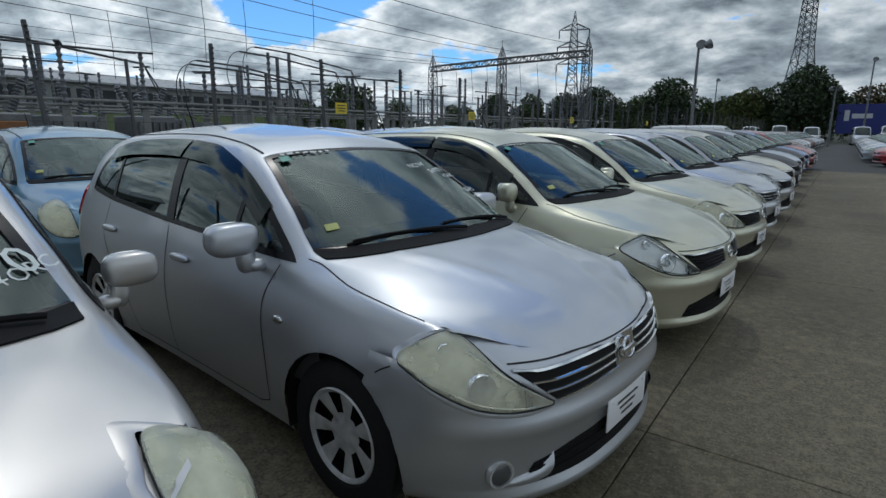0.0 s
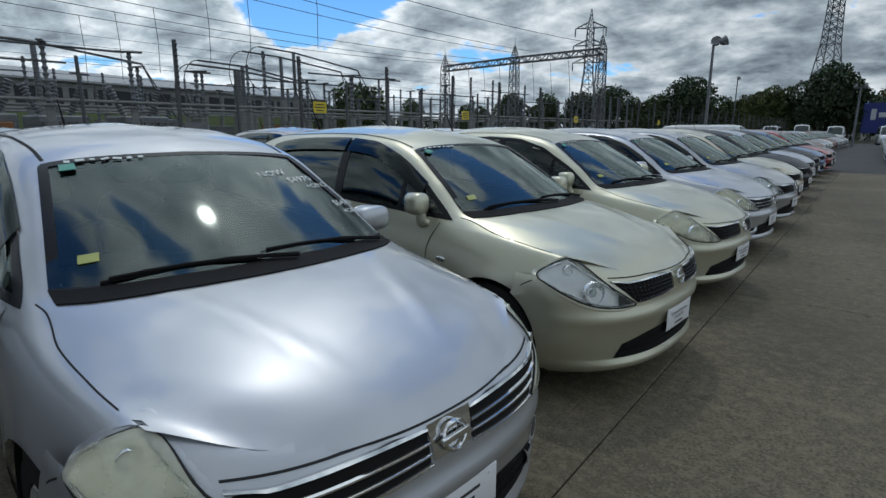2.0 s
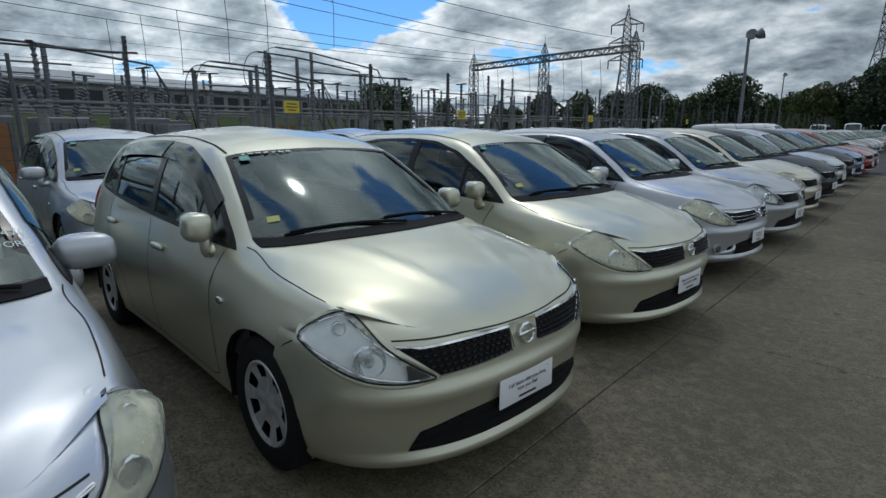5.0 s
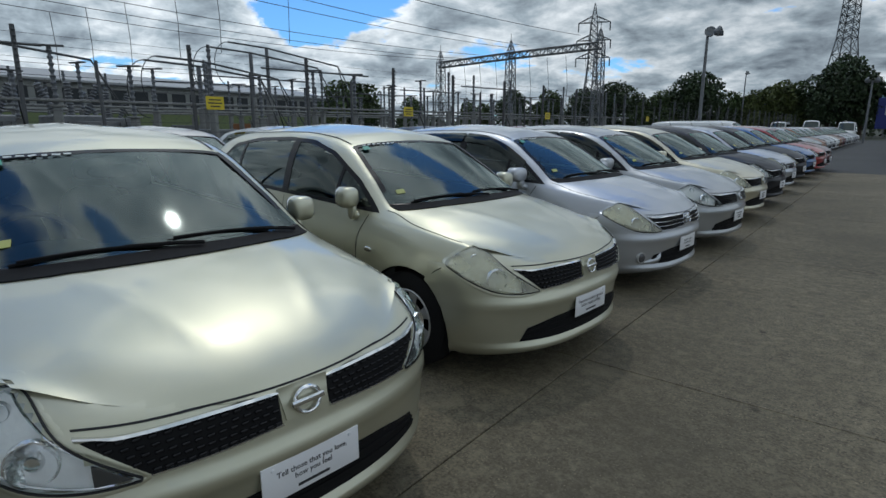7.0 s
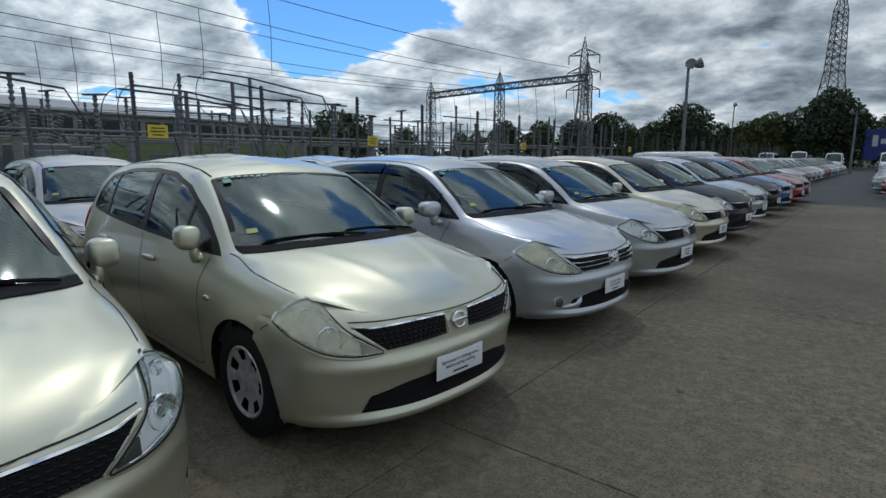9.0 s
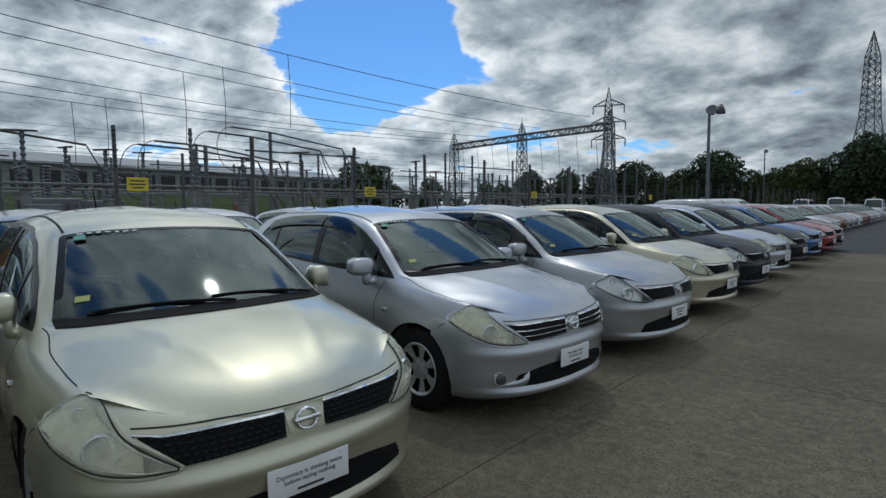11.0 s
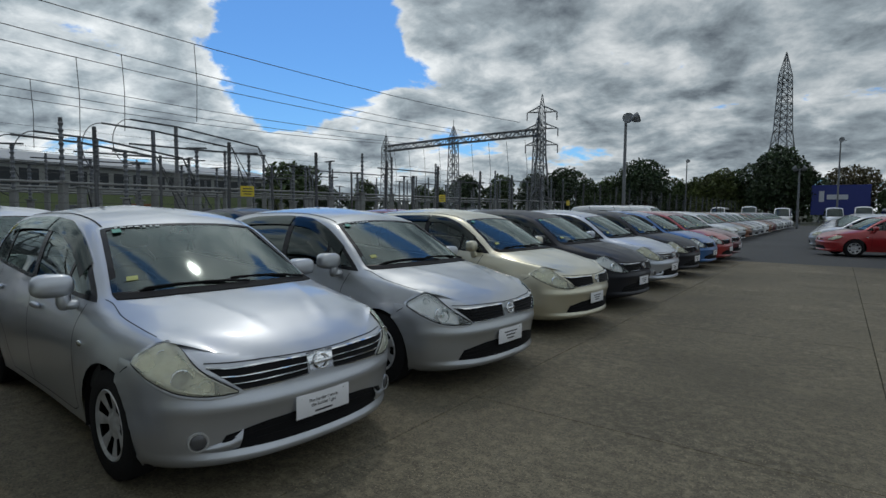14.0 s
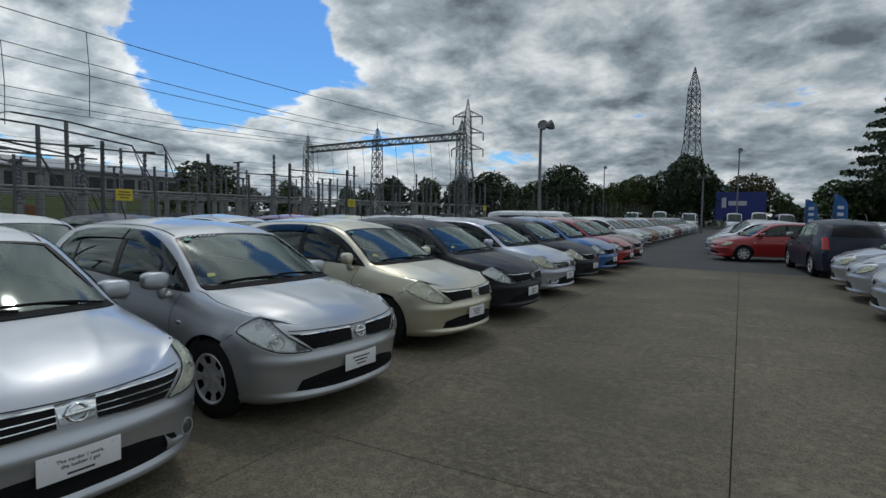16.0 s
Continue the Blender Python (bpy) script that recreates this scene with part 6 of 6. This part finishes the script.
TREES = {
    "dark": tree("tree", 3, 9.5, 5.2, LEAF_D, "broad dark green tree at the yard's edge"),
    "green": tree("tree", 7, 8.5, 4.6, LEAF, "rounded green tree at the yard's edge", lift=0.1),
    "rusty": tree("tree", 11, 9.5, 5.8, LEAF_R, "rust-tinged spreading tree behind the yard", lift=0.2),
    "pale": tree("tree", 17, 8.0, 3.6, LEAF_L, "pale green tree behind the yard", lift=0.15),
    "bush": tree("tree", 23, 6.0, 4.8, LEAF, "dense green bushy tree", lift=-0.05, n=7000),
}
PLANT = [
    ("bush", -46.0, 45.5, 1.08, 0), ("pale", -42, 41, 0.45, 1), ("green", -64, 76, 0.78, 2), ("dark", -70, 72, 0.6, 2.5), ("green", -56.5, 82.5, 0.68, 3), ("dark", -49.5, 86, 0.80, 4),
    ("green", -45.0, 90, 0.90, 0.5), ("dark", -40.0, 92.5, 0.82, 1.2), ("dark", -36, 95, 0.93, 2.2), ("green", -32, 96.5, 0.80, 3.1), ("green", -28.6, 98, 0.86, 4.4),
    ("dark", -23.2, 99, 1.05, 5.0), ("green", -19.0, 100, 0.80, 0.9), ("pale", -15.8, 100.5, 0.86, 1.9), ("pale", -12.3, 101.5, 1.02, 2.9), ("green", -10.6, 103, 0.95, 3.9),
    ("dark", -5.1, 101.0, 1.16, 0.3), ("dark", -6.2, 99.5, 0.9, 1.3), ("dark", -2.5, 102, 0.88, 3.0), ("rusty", 3.4, 112, 0.92, 2.3), ("green", 8.4, 108, 0.62, 3.3), ("green", 13.0, 104, 0.6, 1.0),
    ("green", -75, 66, 0.7, 0), ("green", -60, 92, 0.7, 1), ("dark", -30, 108, 0.8, 1), ("green", -16, 112, 0.9, 2),
]
for kind, x, y, s, turn in PLANT:
    copy_thing(TREES[kind], Matrix.Translation((x, y, 0)) @ Matrix.Rotation(turn, 4, "Z") @ Matrix.Diagonal((s, s, s * 1.0, 1)))
copy_thing(TREES["bush"], Matrix.Translation((11.6, 79.5, 0)) @ Matrix.Diagonal((0.9, 0.9, 0.95, 1)))
copy_thing(TREES["bush"], Matrix.Translation((17, 82, 0)) @ Matrix.Diagonal((1.1, 1.1, 1.15, 1)))
copy_thing(TREES["dark"], Matrix.Translation((23, 84, 0)) @ Matrix.Diagonal((1, 1, 1, 1)))
for t in TREES.values():
    for o in (*t.children_recursive, t):
        bpy.data.objects.remove(o)

# cedar with level boughs
ced = tagged(new("cedar_tree"), "tall dark cedar with level spreading boughs", "tree")
bm = bmesh.new()
tube(bm, [(0, 0, 0), (0, 0, 13.5)], [0.35, 0.05], 8)
lumps = []
rr = random.Random(4)
for k in range(34):
    z = 3.5 + 9.6 * k / 33
    reach = 5.2 * (1 - (z - 3) / 12.5) + 0.9
    a = 2.4 * k
    cx, cy = math.cos(a) * reach * 0.55, math.sin(a) * reach * 0.55
    tube(bm, [(0, 0, z), (cx * 1.7, cy * 1.7, z + 0.35)], [0.07, 0.02], 5)
    lumps.append((cx, cy, z + 0.25, reach * 0.5, reach * 0.5, 0.28))
part("trunk", bm, BARK, ced)
vs, fs = leaf_cloud(9, lumps, 5200, 0.26)
me = bpy.data.meshes.new("crown")
me.from_pydata([tuple(v) for v in vs], [], fs)
me.materials.append(LEAF_D)
c = new("crown", me)
c.parent = ced
ced.location = (16.3, 77.5, 0)

# low hedge belt that closes the distance
bm_v, bm_f = leaf_cloud(31, [(-90 + 7.5 * k, 118 - 0.010 * (-90 + 7.5 * k + 10) ** 2 * 0.6, 1.6, 5.5, 3.0, 2.6 + 0.9 * math.sin(k * 1.7)) for k in range(26)], 15000, 0.5)
me = bpy.data.meshes.new("hedge")
me.from_pydata([tuple(v) for v in bm_v], [], bm_f)
me.materials.append(LEAF_D)
tagged(new("far_hedge", me), "far belt of dark green shrubs and trees", "hedge", kind="stuff")


# ---- lamp posts, signs, flags ----
def flood_pole(x, y, h, heads, label):
    t = thing("street_lamp", label, "street lamp")
    bm = bmesh.new()
    tube(bm, [(x, y, 0), (x, y, h)], [0.11, 0.07], 12)
    part("pole", bm, STEEL, t)
    bm = bmesh.new()
    tube(bm, [(x - 0.15, y, h), (x + 0.55, y, h - 0.02)], 0.035, 6)
    part("bracket", bm, STEEL, t)
    for dx, ang in heads:
        bm = bmesh.new()
        m = Matrix.Translation((x + dx, y - 0.1, h + 0.05)) @ Matrix.Rotation(radians(ang), 4, "Z") @ Matrix.Rotation(radians(-22), 4, "X")
        lathe(bm, [(0.0, 0.22), (0.12, 0.21), (0.2, 0.10), (0.27, -0.10), (0.28, -0.14), (0.25, -0.12), (0.0, -0.10)], 20, m)
        part("floodlight", bm, STEEL, t)


flood_pole(-7.1, 37.1, 6.35, ((0.15, 10), (0.55, 120)), "grey steel pole with two round floodlights")
flood_pole(-0.78, 68, 5.5, ((-0.35, 90), (0.35, -90)), "slim lamp post at the lane's end")
flood_pole(2.14, 83, 9.5, ((0.1, 0),), "tall slim lamp post behind the vans")
flood_pole(-16.5, 96, 9.0, ((0.1, 40),), "slim street lamp above the trees")


def hoarding(x, y, z0, z1, w, turn, label, marks):
    t = thing("billboard", label, "billboard")
    m = Matrix.Translation((x, y, 0)) @ Matrix.Rotation(radians(turn), 4, "Z")
    for dx in (-0.35, 0.35):
        bm = bmesh.new()
        box(bm, (dx * w, 0.15, z1 / 2), (0.16, 0.16, z1), m)
        part("post", bm, STEEL, t, smooth=False)
    bm = bmesh.new()
    box(bm, (0, 0, (z0 + z1) / 2), (w, 0.12, z1 - z0), m, 0.02, 1)
    part("panel", bm, SIGNBLUE, t, smooth=False)
    for cx, cz, sx, sz in marks:
        bm = bmesh.new()
        box(bm, (cx * w, -0.08, z0 + cz * (z1 - z0)), (sx * w, 0.03, sz * (z1 - z0)), m, 0.02, 1)
        part("printed_bar", bm, SIGNWHITE, t, smooth=False)


hoarding(-13.0, 106.0, 1.2, 5.3, 7.4, 4, "blue hoarding with a pale band of shapes", ((0, 0.70, 0.86, 0.20), (-0.1, 0.45, 0.6, 0.05)))
hoarding(2.4, 100.0, 1.2, 5.3, 6.6, 0, "plain blue hoarding with a small pale emblem", ((-0.32, 0.62, 0.09, 0.36), (-0.05, 0.60, 0.36, 0.16)))
for x, y, h in ((5.9, 46.0, 2.7), (6.75, 41.9, 2.85), (14.2, 52, 3.0)):
    t = thing("feather_flag", "blue feather flag with white marks on a thin pole", "flag", "blue flags among the cars")
    bm = bmesh.new()
    tube(bm, [(x, y, 0), (x, y, h * 0.8), (x + 0.12, y, h)], 0.02, 6)
    part("pole", bm, STEEL, t)
    bm = bmesh.new()
    rows = []
    for i in range(11):
        z = 0.75 + (h - 0.75) * i / 10
        w = 0.62 * (1 - max(0, (i - 7) / 3.5) ** 2)
        rows.append([bm.verts.new((x + w * q, y + 0.05 * math.sin(3 * q + i * 0.6), z)) for q in (0, 0.33, 0.66, 1.0)])
    for a, b in zip(rows, rows[1:]):
        for i in range(3):
            bm.faces.new((a[i], a[i + 1], b[i + 1], b[i]))
    cloth = part("cloth", bm, FLAGBLUE, t)
    sol = cloth.modifiers.new("thick", "SOLIDIFY")
    sol.thickness = 0.008
    for k in range(4):
        bm = bmesh.new()
        box(bm, (x + 0.3, y - 0.075, 1.15 + 0.34 * k), (0.26, 0.01, 0.17))
        part("printed_bar", bm, SIGNWHITE, t, smooth=False)
